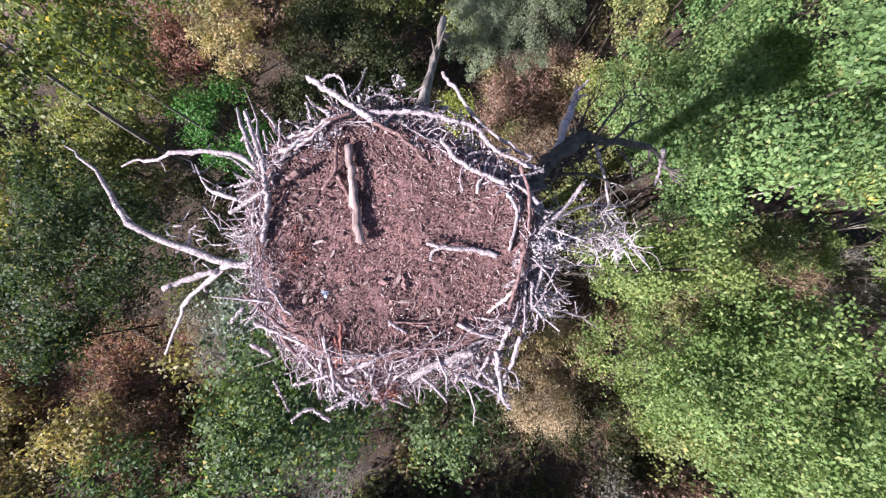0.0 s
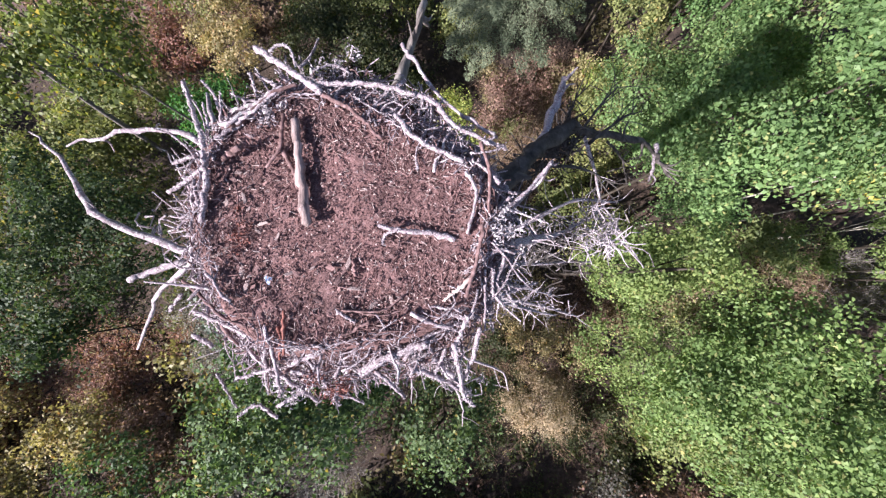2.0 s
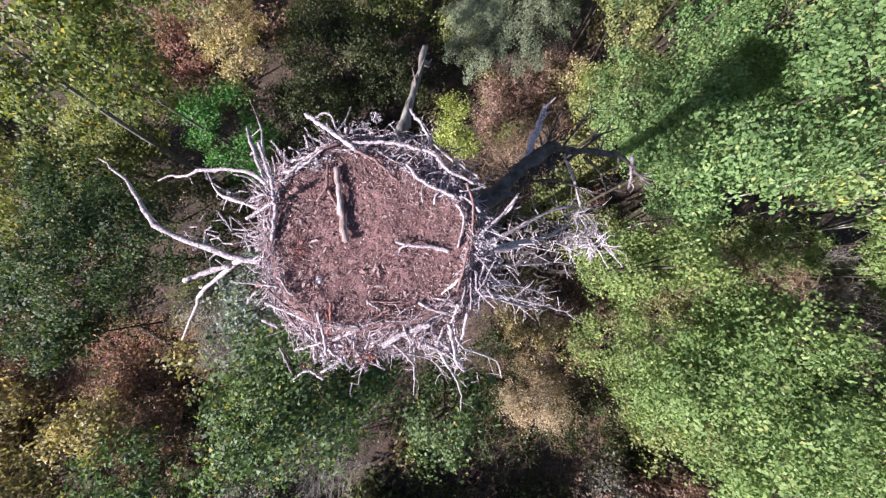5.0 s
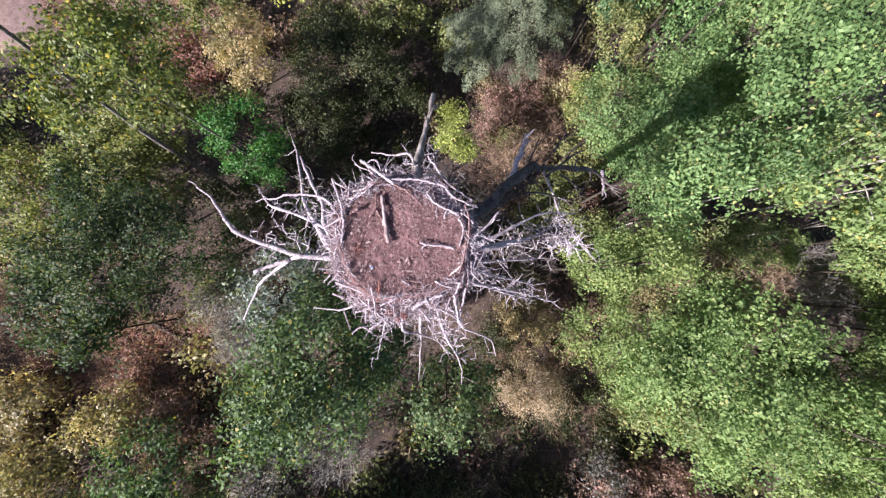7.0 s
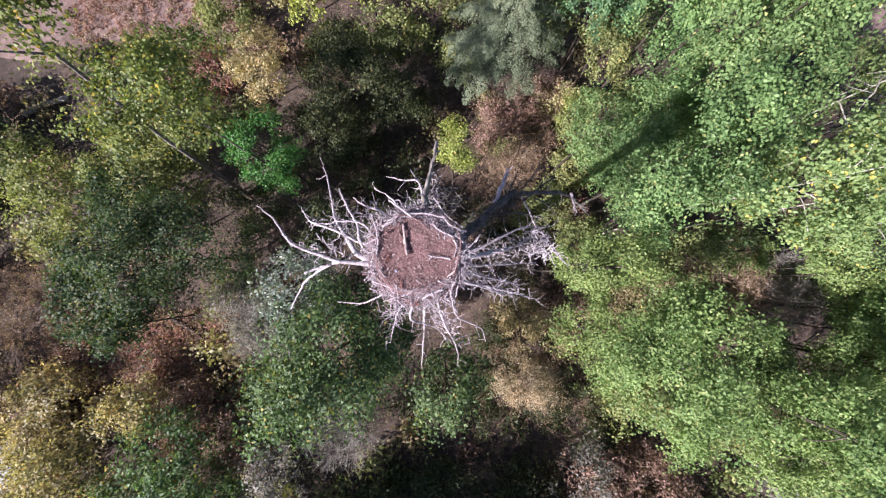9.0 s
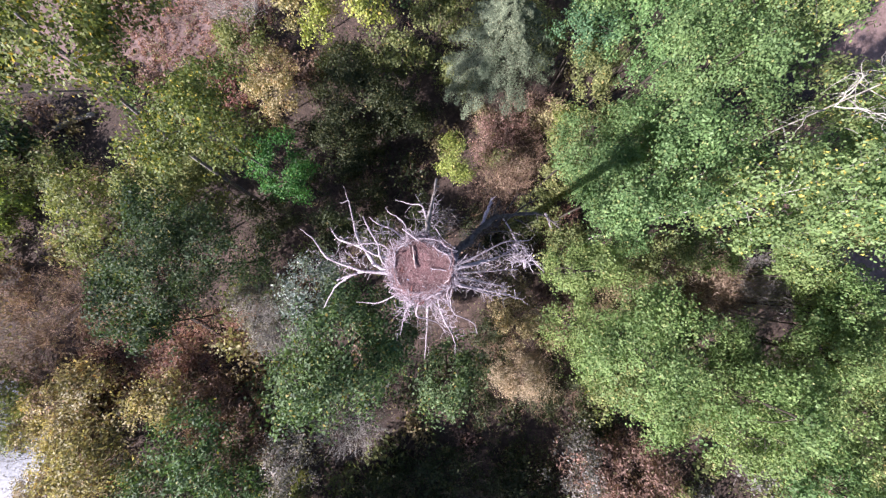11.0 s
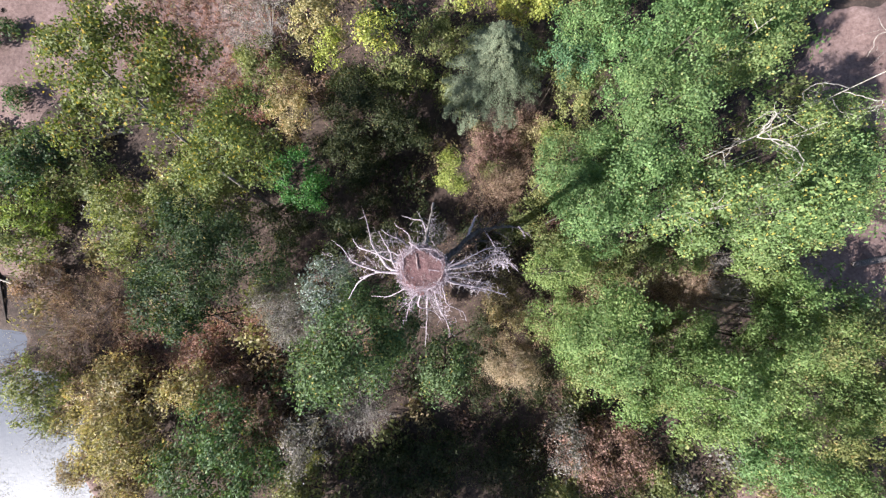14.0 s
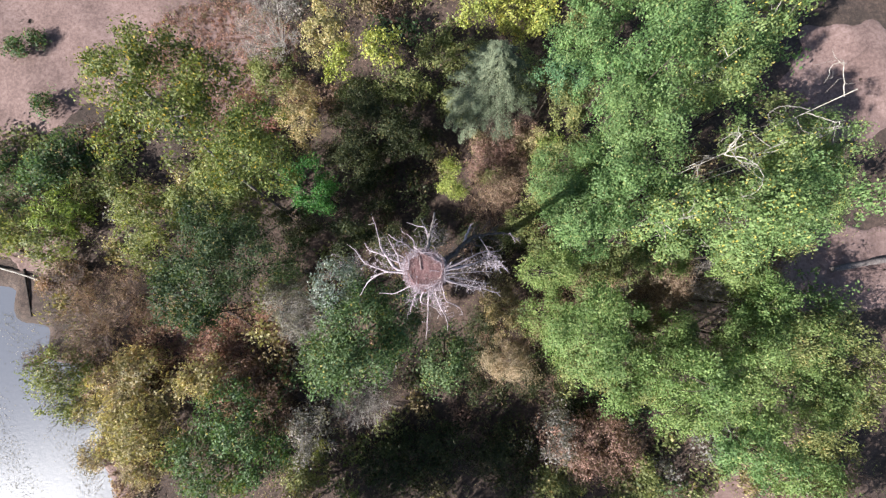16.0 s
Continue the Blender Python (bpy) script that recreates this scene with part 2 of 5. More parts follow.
def rods_mesh(name, p0, p1, r0, r1, mat, sides=4):
    """Many thin tapered rods in one mesh."""
    p0, p1 = np.asarray(p0, float), np.asarray(p1, float)
    n = len(p0)
    ax = unit(p1 - p0)
    ref = np.where(np.abs(ax[:, 2:3]) > 0.9, np.array([[1.0, 0, 0]]), np.array([[0, 0, 1.0]]))
    u = unit(np.cross(ax, ref))
    w = np.cross(ax, u)
    r0, r1 = np.broadcast_to(r0, n)[:, None], np.broadcast_to(r1, n)[:, None]
    v = np.empty((n, 2 * sides, 3))
    for k in range(sides):
        a = 2 * math.pi * k / sides
        d = u * math.cos(a) + w * math.sin(a)
        v[:, k], v[:, sides + k] = p0 + d * r0, p1 + d * r1
    base = np.array([[k, (k + 1) % sides, sides + (k + 1) % sides, sides + k] for k in range(sides)] + ([[3, 2, 1, 0], [4, 5, 6, 7]] if sides == 4 else []))
    q = (base[None] + (np.arange(n) * 2 * sides)[:, None, None]).reshape(-1, 4)
    return indexed_mesh(name, v.reshape(-1, 3), q, mat, smooth=False)


def spline(pts, n):
    """A smooth line through the given points."""
    p = np.array(pts, float)
    if len(p) == 2:
        return p[0] + (p[1] - p[0]) * np.linspace(0, 1, n)[:, None]
    e = np.vstack([2 * p[0] - p[1], p, 2 * p[-1] - p[-2]])
    out = []
    for t in np.linspace(0, len(p) - 1 - 1e-6, n):
        i, f = int(t), t - int(t)
        a, b_, c_, d = e[i], e[i + 1], e[i + 2], e[i + 3]
        out.append(0.5 * (2 * b_ + (c_ - a) * f + (2 * a - 5 * b_ + 4 * c_ - d) * f * f + (3 * b_ - a - 3 * c_ + d) * f ** 3))
    return np.array(out)


def tube_mesh(name, rng, pts, r0, r1, mat, n=10, sides=7, knobs=0.12, wander=0.0, power=1.0):
    """A tapered, knobbly branch along a smooth line, closed at both ends."""
    line = spline(pts, n)
    if wander:
        line[1:-1] += rng.normal(size=(n - 2, 3)) * wander
    tan = unit(np.gradient(line, axis=0))
    u = unit(np.cross(tan[0], [0.31, 0.2, 0.93] if abs(tan[0][2]) < 0.9 else [1, 0.1, 0]))
    rad = r0 + (r1 - r0) * np.linspace(0, 1, n) ** power
    rad = rad * (1 + rng.normal(size=n) * knobs)
    vs = []
    for i in range(n):
        u = unit(u - tan[i] * np.dot(u, tan[i]))
        w = np.cross(tan[i], u)
        for k in range(sides):
            a = 2 * math.pi * k / sides
            vs.append(line[i] + (u * math.cos(a) + w * math.sin(a)) * rad[i] * (1 + rng.normal() * knobs * 0.6))
    vs += [line[0] - tan[0] * rad[0] * 0.3, line[-1] + tan[-1] * rad[-1] * 0.6]
    faces = [[i * sides + k, i * sides + (k + 1) % sides, (i + 1) * sides + (k + 1) % sides, (i + 1) * sides + k] for i in range(n - 1) for k in range(sides)]
    e = (n - 1) * sides
    me = bpy.data.meshes.new(name)
    caps = [[(k + 1) % sides, k, n * sides] for k in range(sides)] + [[e + k, e + (k + 1) % sides, n * sides + 1] for k in range(sides)]
    me.from_pydata([tuple(v) for v in vs], [], faces + caps)
    me.polygons.foreach_set("use_smooth", np.full(len(faces) + len(caps), True))
    me.materials.append(mat)
    return me


def part(name, me, parent, label="", kind=""):
    ob = new(name, me)
    ob.parent = parent
    return tagged(ob, label, kind=kind)


def thing(name, x, y, z, label, category, group="", kind=""):
    ob = new(name)
    ob.location = (x, y, z)
    ob.empty_display_size = 0.2
    return tagged(ob, label, category, group, kind)


# ---- ground and water ----
def ground_z(x, y):
    bank = np.clip((-x - y - 45.0 + 1.2 * np.sin(x * 0.7 - y * 0.9)) / 6.5, 0, 1) * np.clip((-x - 31.8 + 0.9 * np.sin(y * 0.8)) / 4.0, 0, 1)
    return 0.25 * np.sin(x * 0.21 + 1) * np.cos(y * 0.17) + 0.12 * np.sin(x * 0.63 + y * 0.5) - 3.2 * bank * bank * (3 - 2 * bank)


lin = np.concatenate([[-900, -400, -200, -120, -85], np.arange(-60, 60.1, 0.75), [85, 120, 200, 400, 900]])
gx, gy = np.meshgrid(lin, lin, indexing="xy")
gz = ground_z(gx, gy) + np.random.default_rng(4).normal(size=gx.shape) * 0.035
N = len(lin)
idx = np.arange((N - 1) * N).reshape(N - 1, N)[:, :-1].ravel()
ground = new("ground", indexed_mesh("ground", np.stack([gx, gy, gz], -1).reshape(-1, 3), np.stack([idx, idx + 1, idx + N + 1, idx + N], -1), M_GROUND))
tagged(ground, "brown woodland ground covered with leaf litter", "ground", kind="structure")


def earth_patch(cx, cy, rx, ry, seed):
    """A bare patch of pale earth with an uneven edge that sinks into the litter."""
    rng = np.random.default_rng(seed)
    ph = rng.uniform(0, 6.28, 4)
    na, nr = 72, 14
    a = np.linspace(0, 2 * math.pi, na, endpoint=False)
    edge = 1 + 0.14 * np.sin(2 * a + ph[0]) + 0.12 * np.sin(3 * a + ph[1]) + 0.08 * np.sin(7 * a + ph[2]) + 0.05 * np.sin(13 * a + ph[3])
    f = np.linspace(0.02, 1, nr)[:, None]
    x, y = cx + rx * f * edge * np.cos(a), cy + ry * f * edge * np.sin(a)
    z = ground_z(x, y) + np.where(f > 0.93, -0.12, 0.09) + rng.normal(size=x.shape) * 0.015
    q = [[i * na + k, i * na + (k + 1) % na, (i + 1) * na + (k + 1) % na, (i + 1) * na + k] for i in range(nr - 1) for k in range(na)]
    ob = new("ground_patch", indexed_mesh("ground_patch", np.stack([x, y, z], -1).reshape(-1, 3), np.array(q), M_EARTH))
    tagged(ob, "patch of bare pinkish earth between the trees", "ground", kind="structure")


for k, v in enumerate(((-44, 27, 18, 12), (-24.5, 23.5, 9.5, 6.5), (44, 0.5, 11, 5), (43, 20, 8, 7), (31, -20, 5, 3.6), (-41.5, 2.5, 4, 2.2), (-23.5, -6.8, 3.4, 1.7), (-31.5, -16, 2.6, 5.0))):
    earth_patch(*v, k)
wv = [(-160, -150, -1.3), (-20, -150, -1.3), (-20, 12, -1.3), (-160, 12, -1.3)]
water = new("water", indexed_mesh("water", np.array(wv, float), np.array([[0, 1, 2, 3]]), M_WATER, False))
tagged(water, "grey rippled pond water glinting in the sun", "water", kind="structure")


# ---- trees and shrubs ----
def crown_points(rng, R, rz, n, spread, leaf, low=-0.35, inner=0.45):
    """Places and facings of n leaves, gathered into clumps over an uneven dome."""
    nc = max(int((8.5 * R + 8) * (0.35 + 0.65 * max(rz / R, 1.0))), 12)
    ph = rng.uniform(0, 6.28, 6)
    az = rng.uniform(0, 2 * math.pi, nc)
    cz = rng.uniform(low, 1.0, nc)
    lump = 0.78 + 0.14 * np.sin(2 * az + ph[0]) + 0.10 * np.sin(3 * az + ph[1]) + 0.10 * np.sin(5 * az + ph[2]) + rng.normal(size=nc) * 0.07
    rho = lump * (inner + (1 - inner) * rng.uniform(0, 1, nc) ** 0.45)
    s = np.sqrt(np.clip(1 - cz * cz, 0, 1))
    cen = np.stack([np.cos(az) * s * R * rho, np.sin(az) * s * R * rho, cz * rz * rho], -1)
    big = rng.uniform(0.6, 1.35, nc)
    ns = max(n // 10, 20)
    pick = rng.choice(nc, ns, p=big ** 2 / (big ** 2).sum())
    off = rng.normal(size=(ns, 3)) * np.array([1, 1, 0.5]) * (R * spread * big[pick])[:, None]
    sp = cen[pick] + off
    out = unit(cen[pick] / np.array([R, R, rz]) + 1e-6)
    sn = np.array([0, 0, 0.42]) + out * 0.7 + unit(off) * 0.55 + rng.normal(size=(ns, 3)) * 0.4
    k = rng.integers(0, ns, n)
    p = sp[k] + rng.normal(size=(n, 3)) * np.array([1.15, 1.15, 0.55]) * leaf
    nrm = unit(sn)[k] + rng.normal(size=(n, 3)) * 0.45
    return p, nrm, cen


SEED = [100]
TAKEN = [(0.0, 0.5, 3.0)]              # where something grows: place and half width


def tree(name, x, y, top, R, mat, label, category="tree", group="", leaf=0.16, cover=1.8, spread=0.11, bark=None, rz=None, trunk=None, lean=(0.0, 0.0), limbs=6, low=-0.7, width=0.62, limb_r=1.0, coarse=1.0, lobes=()):
    """A broadleaved tree: a tapered trunk, limbs to the clumps, and a crown of single leaves."""
    SEED[0] += 1
    rng = np.random.default_rng(SEED[0])
    gz0 = float(ground_z(np.float64(x), np.float64(y)))
    leaf *= coarse * (1.3 if x < -17 or y > 17 else 1.0)
    rz = rz or (min(R * 1.15, top * 0.42) if top > 11 else min(R * 0.9, top * 0.45))
    zc = top - rz
    trunk = trunk or 0.04 + 0.0045 * top
    bark = bark or M_BARK
    bx, by = lean
    TAKEN.append((x, y, min(R, 3.0 if top < 11 else 0.9)))
    ob = thing(name, x + bx, y + by, gz0, label, category, group)
    n = int(cover * (0.45 + 0.55 * max(rz / R, 1.0)) * math.pi * R * R / (leaf * leaf * width * 0.55))
    p, nrm, cen = crown_points(rng, R, rz, n, spread, leaf, low)
    for dx, dy, dz, r in lobes:
        q, qn, qc = crown_points(rng, r, r * 0.8, int(n * (r / R) ** 2), spread * 1.2, leaf, low)
        at = np.array([dx, dy, dz])
        p, nrm, cen = np.concatenate([p, q + at]), np.concatenate([nrm, qn]), np.concatenate([cen, qc + at])
    off = np.array([-bx, -by, zc - gz0])
    part("crown", leaves_mesh("crown", rng, p + off, nrm, leaf, mat, width), ob)
    tip = off + np.array([0, 0, rz * 0.5])
    mid = np.array([tip[0] * 0.45 + rng.normal() * 0.15, tip[1] * 0.45 + rng.normal() * 0.15, tip[2] * 0.5])
    part("trunk", tube_mesh("trunk", rng, [(0, 0, -0.3), mid, tip], trunk, trunk * 0.25, bark, 12, 8, 0.06), ob)
    order = rng.permutation(len(cen))[:limbs]
    for k in order:
        f = rng.uniform(0.5, 0.95) if top < 14 else rng.uniform(0.74, 0.97)
        a = spline([(0, 0, -0.3), mid, tip], 21)[int(f * 20)]
        e = cen[k] * 0.97 + off
        m = a * 0.5 + e * 0.5 + np.array([0, 0, 0.10 * R]) + rng.normal(size=3) * 0.06 * R
        part("limb", tube_mesh("limb", rng, [a, m, e], trunk * 0.32 * limb_r, 0.012, bark, 8, 5, 0.08), ob)
    return ob


def branch_rods(rng, base, R, H, stems, forks, twigs):
    """Rods of a bare, much-forked shrub."""
    p0, p1, r0, r1 = [], [], [], []
    for _ in range(stems):
        a = rng.uniform(0, 6.28)
        reach = R * math.sqrt(rng.uniform(0.02, 1))
        e = base + np.array([math.cos(a) * reach, math.sin(a) * reach, H * rng.uniform(0.75, 1.0) * (1 - 0.45 * (reach / R) ** 2)])
        m = (base + e) / 2 + np.array([math.cos(a), math.sin(a), 0.4]) * rng.normal() * 0.12 * R
        p0 += [base, m]
        p1 += [m, e]
        r0 += [0.03, 0.02]
        r1 += [0.02, 0.008]
        for _ in range(forks):
            f = rng.uniform(0.35, 1)
            s = m + (e - m) * f
            d = unit(e - m + rng.normal(size=3) * 0.7 * np.linalg.norm(e - m))
            q = s + d * R * rng.uniform(0.2, 0.45)
            p0.append(s), p1.append(q), r0.append(0.011), r1.append(0.005)
            for _ in range(twigs):
                s2 = s + (q - s) * rng.uniform(0.3, 1)
                q2 = s2 + unit(d + rng.normal(size=3) * 0.8) * R * rng.uniform(0.08, 0.22)
                p0.append(s2), p1.append(q2), r0.append(0.006), r1.append(0.003)
    return p0, p1, np.array(r0), np.array(r1)


def shrub(name, x, y, top, R, mat, label, category="shrub", group="", leaf=0.13, cover=2.0, wood=None, stems=14, forks=6, twigs=3, spread=0.12, width=0.6, coarse=1.0):
    """A many-stemmed shrub: forked stems from the ground, and small leaves over them."""
    SEED[0] += 1
    rng = np.random.default_rng(SEED[0])
    gz0 = float(ground_z(np.float64(x), np.float64(y)))
    TAKEN.append((x, y, R))
    leaf *= coarse * (1.45 if coarse < 1.5 and (x < -17 or y < -11 or y > 17) else 1.0)
    ob = thing(name, x, y, gz0, label, category, group)
    wood = wood or M_BROWNTWIG
    p0, p1, r0, r1 = branch_rods(rng, np.array([0, 0, -0.1]), R, top * 0.97, stems, forks, twigs)
    part("woody_stem", rods_mesh("woody_stem", p0, p1, r0, r1, wood, 3), ob, kind="stuff")
    if cover > 0:
        n = int(cover * math.pi * R * R / (leaf * leaf * width * 0.55))
        rz = top * 0.6
        p, nrm, cen = crown_points(rng, R, rz, n, spread, leaf, -0.45, 0.35)
        p[:, 2] = np.maximum(p[:, 2] + top - rz, 0.04)
        part("foliage", leaves_mesh("foliage", rng, p, nrm, leaf, mat, width), ob)
    return ob


def maple_bright(x, y, top, R, **k):
    return tree("maple_tree", x, y, top, R, M_BRIGHT, "broadleaved tree with a dense bright green crown", group="green trees", **{"leaf": 0.115 if x < 11.5 else 0.145, **k})


def maple_mid(x, y, top, R, **k):
    return tree("maple_tree", x, y, top, R, M_MID, "broadleaved tree with a dense mid green crown", group="green trees", **{"leaf": 0.115 if x < 11.5 else 0.145, **k})


def maple_olive(x, y, top, R, **k):
    return tree("maple_tree", x, y, top, R, M_OLIVE, "broadleaved tree with an olive green crown", group="green trees", **k)


def birch(x, y, top, R, **k):
    return tree("birch_tree", x, y, top, R, M_BIRCH, "white-barked tree with a loose pale green crown", group="white-barked trees", bark=M_WHITEBARK, **{"leaf": 0.14, "cover": 1.8, "limbs": 9, "trunk": 0.05, "limb_r": 1.1, **k})


def conifer(x, y, top, R):
    """A feathery evergreen: whorls of drooping boughs set with short flat sprays."""
    SEED[0] += 1
    rng = np.random.default_rng(SEED[0])
    TAKEN.append((x, y, R))
    gz0 = float(ground_z(np.float64(x), np.float64(y)))
    ob = thing("cedar_tree", x, y, gz0, "soft grey-green evergreen with feathery drooping boughs", "tree")
    part("trunk", tube_mesh("trunk", rng, [(0, 0, -0.3), (0.1, 0, top * 0.5), (0, 0, top * 0.98)], 0.2, 0.03, M_BARK, 12, 8, 0.05), ob)
    pos, nrm = [], []
    for k in range(130):
        f = rng.uniform(0.34, 0.97)
        a = rng.uniform(0, 6.28)
        L = R * (1 - max(0.0, (f - 0.25) / 0.75) ** 1.5) * rng.uniform(0.8, 1.12) + 0.25
        n = int(40 + 150 * L)
        u = rng.uniform(0.12, 1, n) ** 0.8
        d = np.array([math.cos(a), math.sin(a)])
        s_ = np.array([-math.sin(a), math.cos(a)])
        w = rng.normal(size=n) * 0.17 * L * (1.15 - u)
        xy = d * (u * L)[:, None] + s_ * w[:, None]
        z = f * top + 0.25 * L * u - 0.42 * L * u ** 2 + rng.normal(size=n) * 0.05 - np.abs(w) * 0.25
        pos.append(np.column_stack([xy, z]))
        nrm.append(np.column_stack([d[0] * 0.35 + s_[0] * w / L * 1.5, d[1] * 0.35 + s_[1] * w / L * 1.5, np.ones(n)]) + rng.normal(size=(n, 3)) * 0.3)
        if L > 0.8:
            e = np.array([d[0] * L * 0.85, d[1] * L * 0.85, f * top - 0.12 * L])
            part("bough", tube_mesh("bough", rng, [(0, 0, f * top - 0.05), (e[0] * 0.5, e[1] * 0.5, f * top + 0.02 * L), e], 0.03, 0.006, M_BARK, 6, 4, 0.05), ob)
    part("foliage", leaves_mesh("foliage", rng, np.concatenate(pos), np.concatenate(nrm), 0.13, M_CONIFER, 0.32, 0.1), ob)
    return ob


def teal(x, y, top, R, **k):
    return tree("tree", x, y, top, R, M_TEAL, "small tree with blue-green leaves", leaf=0.14, **k)


def yellow_tree(x, y, top, R, **k):
    return tree("yellow_tree", x, y, top, R, M_YELLOW, "small tree with bright yellow autumn leaves", group="yellow trees", leaf=0.17, cover=1.8, **k)


def lime_tree(x, y, top, R, **k):
    return tree("young_tree", x, y, top, R, M_LIME, "slender young tree with yellow-green leaves", leaf=0.12, cover=2.0, **k)


def lime(x, y, top, R, **k):
    return shrub("shrub", x, y, top, R, M_LIME, "soft rounded shrub with lime green foliage", leaf=0.13, cover=2.6, **k)


def poplar(x, y, top, R, **k):
    return tree("poplar_tree", x, y, top, R, M_POPLAR, "tall open tree with yellowing green leaves", **{"leaf": 0.15, "cover": 1.8, "limbs": 8, "rz": R * 0.75, "low": -0.3, **k})


def olive_tree(x, y, top, R, **k):
    return tree("small_tree", x, y, top, R, M_OLIVE, "small tree with olive green leaves", group="understorey trees", leaf=0.16, cover=2.3, **k)


def gold_tree(x, y, top, R, **k):
    return tree("small_tree", x, y, top, R, M_GOLD, "small tree with golden olive leaves", group="understorey trees", leaf=0.15, cover=2.2, **k)


def bare_birch(x, y, top, R):
    """A leafless white tree: a trunk and long curling limbs."""
    rng = np.random.default_rng(int(x * 10))
    ob = thing("bare_birch_tree", x, y, float(ground_z(np.float64(x), np.float64(y))), "leafless white-barked tree with curling bare limbs", "tree", "white-barked trees")
    part("trunk", tube_mesh("trunk", rng, [(0, 0, -0.2), (0.5, 0.3, top * 0.5), (0.1, 0.2, top)], 0.045, 0.02, M_WHITEBARK, 14, 8, 0.06), ob)
    for k in range(7):
        a = k * 0.9 + rng.normal() * 0.35
        z0 = top * rng.uniform(0.74, 0.97)
        r = R * rng.uniform(0.4, 1.05)
        c = np.array([math.cos(a), math.sin(a), 0])
        t = np.array([-math.sin(a), math.cos(a), 0]) * rng.uniform(-0.55, 0.55) * r
        line = [(0.15, 0.15, z0), c * r * 0.5 - t * 0.25 + np.array([0, 0, z0 + 0.5]), c * r * 0.85 + t * 0.5 + np.array([0, 0, z0 + 0.7]), c * r * 0.9 + t * 1.3 + np.array([0, 0, z0 + 0.2]), c * r * 0.6 + t * 1.9 + np.array([0, 0, z0 - 0.4])]
        lm = part("limb", tube_mesh("limb", rng, line, 0.024, 0.007, M_WHITEBARK, 18, 5, 0.1, 0.02), ob)
        q = spline(line, 20)
        for j in range(7):
            p = q[rng.integers(4, 20)]
            d = rng.normal(size=3) * np.array([1, 1, 0.5]) * 0.4
            part("twig", tube_mesh("twig", rng, [p, p + d * 0.6 + rng.normal(size=3) * 0.08, p + d + rng.normal(size=3) * 0.22], 0.01, 0.003, M_WHITEBARK, 7, 4, 0.1), lm)
    return ob


# small trees for shaded places, darkened by leaf colour rather than by light
def shaded_tree(x, y, top, R, **k):
    return tree("small_tree", x, y, top, R, M_SHADED, "small olive tree with shade put into its dark leaf colour", group="understorey trees", leaf=0.16, cover=2.2, **k)


def green_tree(x, y, top, R, **k):
    return tree("small_tree", x, y, top, R, M_GREEN, "small tree with fresh green leaves", group="understorey trees", leaf=0.14, **k)


def oak(x, y, top, R, cover=2.2, **k):
    return tree("oak_tree", x, y, top, R, M_OAK, "oak with a dense dark glossy green crown", group="oaks", leaf=0.19, cover=cover, **k)


def oak_dark(x, y, top, R, **k):
    return tree("oak_tree", x, y, top, R, M_OAKDARK, "oak with a deep green crown", group="oaks", leaf=0.16, cover=2.2, **k)


def oak_silver(x, y, top, R, **k):
    return tree("willow_tree", x, y, top, R, M_SILVER, "small tree with pale silvery leaves", leaf=0.16, cover=1.1, **k)


def green_shrub(x, y, top, R, **k):
    return shrub("shrub", x, y, top, R, M_OAK, "leafy dark green shrub", group="green shrubs", leaf=0.17, **k)


def olive_shrub(x, y, top, R, **k):
    return shrub("shrub", x, y, top, R, M_OLIVE, "leafy olive green shrub", group="green shrubs", leaf=0.16, **k)


def gold_shrub(x, y, top, R, **k):
    return shrub("shrub", x, y, top, R, M_GOLD, "golden olive autumn shrub", group="autumn shrubs", leaf=0.15, **k)


def brown_shrub(x, y, top, R, cover=2.2, **k):
    return shrub("shrub", x, y, top, R, M_BROWN, "brown shrub with withered leaves", group="autumn shrubs", leaf=0.13, cover=cover, **k)


def rust_shrub(x, y, top, R, cover=1.5, **k):
    return shrub("shrub", x, y, top, R, M_RUST, "low rust-red autumn shrub", group="autumn shrubs", leaf=0.13, cover=cover, **k)


def tan_shrub(x, y, top, R, cover=1.8, **k):
    return shrub("shrub", x, y, top, R, M_TAN, "tan and olive thinly leaved shrub", group="autumn shrubs", leaf=0.15, cover=cover, **k)


def blond_shrub(x, y, top, R, **k):
    return shrub("shrub", x, y, top, R, M_BLOND, "rounded blond shrub with fine dry leaves", group="autumn shrubs", leaf=0.10, cover=2.6, **k)


def grey_shrub(x, y, top, R, cover=1.6, **k):
    return shrub("shrub", x, y, top, R, M_GREYLEAF, "grey-green thinly leaved shrub", group="grey shrubs", leaf=0.13, cover=cover, wood=M_GREYTWIG, **k)


# fills shaded gaps: the shade is in the leaf colour
def shaded_shrub(x, y, top, R, cover=1.5, **k):
    return shrub("shrub", x, y, top, R, M_SHADED, "low shrub with shade put into its dark leaf colour", group="shade shrubs", leaf=0.15, cover=cover, **k)


def twig_shrub(x, y, top, R, **k):
    return shrub("bare_shrub", x, y, top, R, M_BROWN, "bare grey-brown shrub with few leaves", group="bare shrubs", leaf=0.08, cover=0.5, stems=30, forks=8, twigs=4, wood=M_BROWNTWIG, **k)


def brown_twig(x, y, top, R, **k):
    return shrub("bare_shrub", x, y, top, R, M_STRAW, "dry reddish brown shrub of fine strands", group="bare shrubs", leaf=0.3, cover=2.0, width=0.13, stems=38, forks=8, twigs=4, wood=M_BROWNTWIG, **k)


def pale_twig(x, y, top, R, **k):
    return shrub("bare_shrub", x, y, top, R, M_GREYLEAF, "dead shrub of bleached white branches", group="bare shrubs", leaf=0.07, cover=0.1, stems=16, forks=6, twigs=4, wood=M_SNAG, **k)


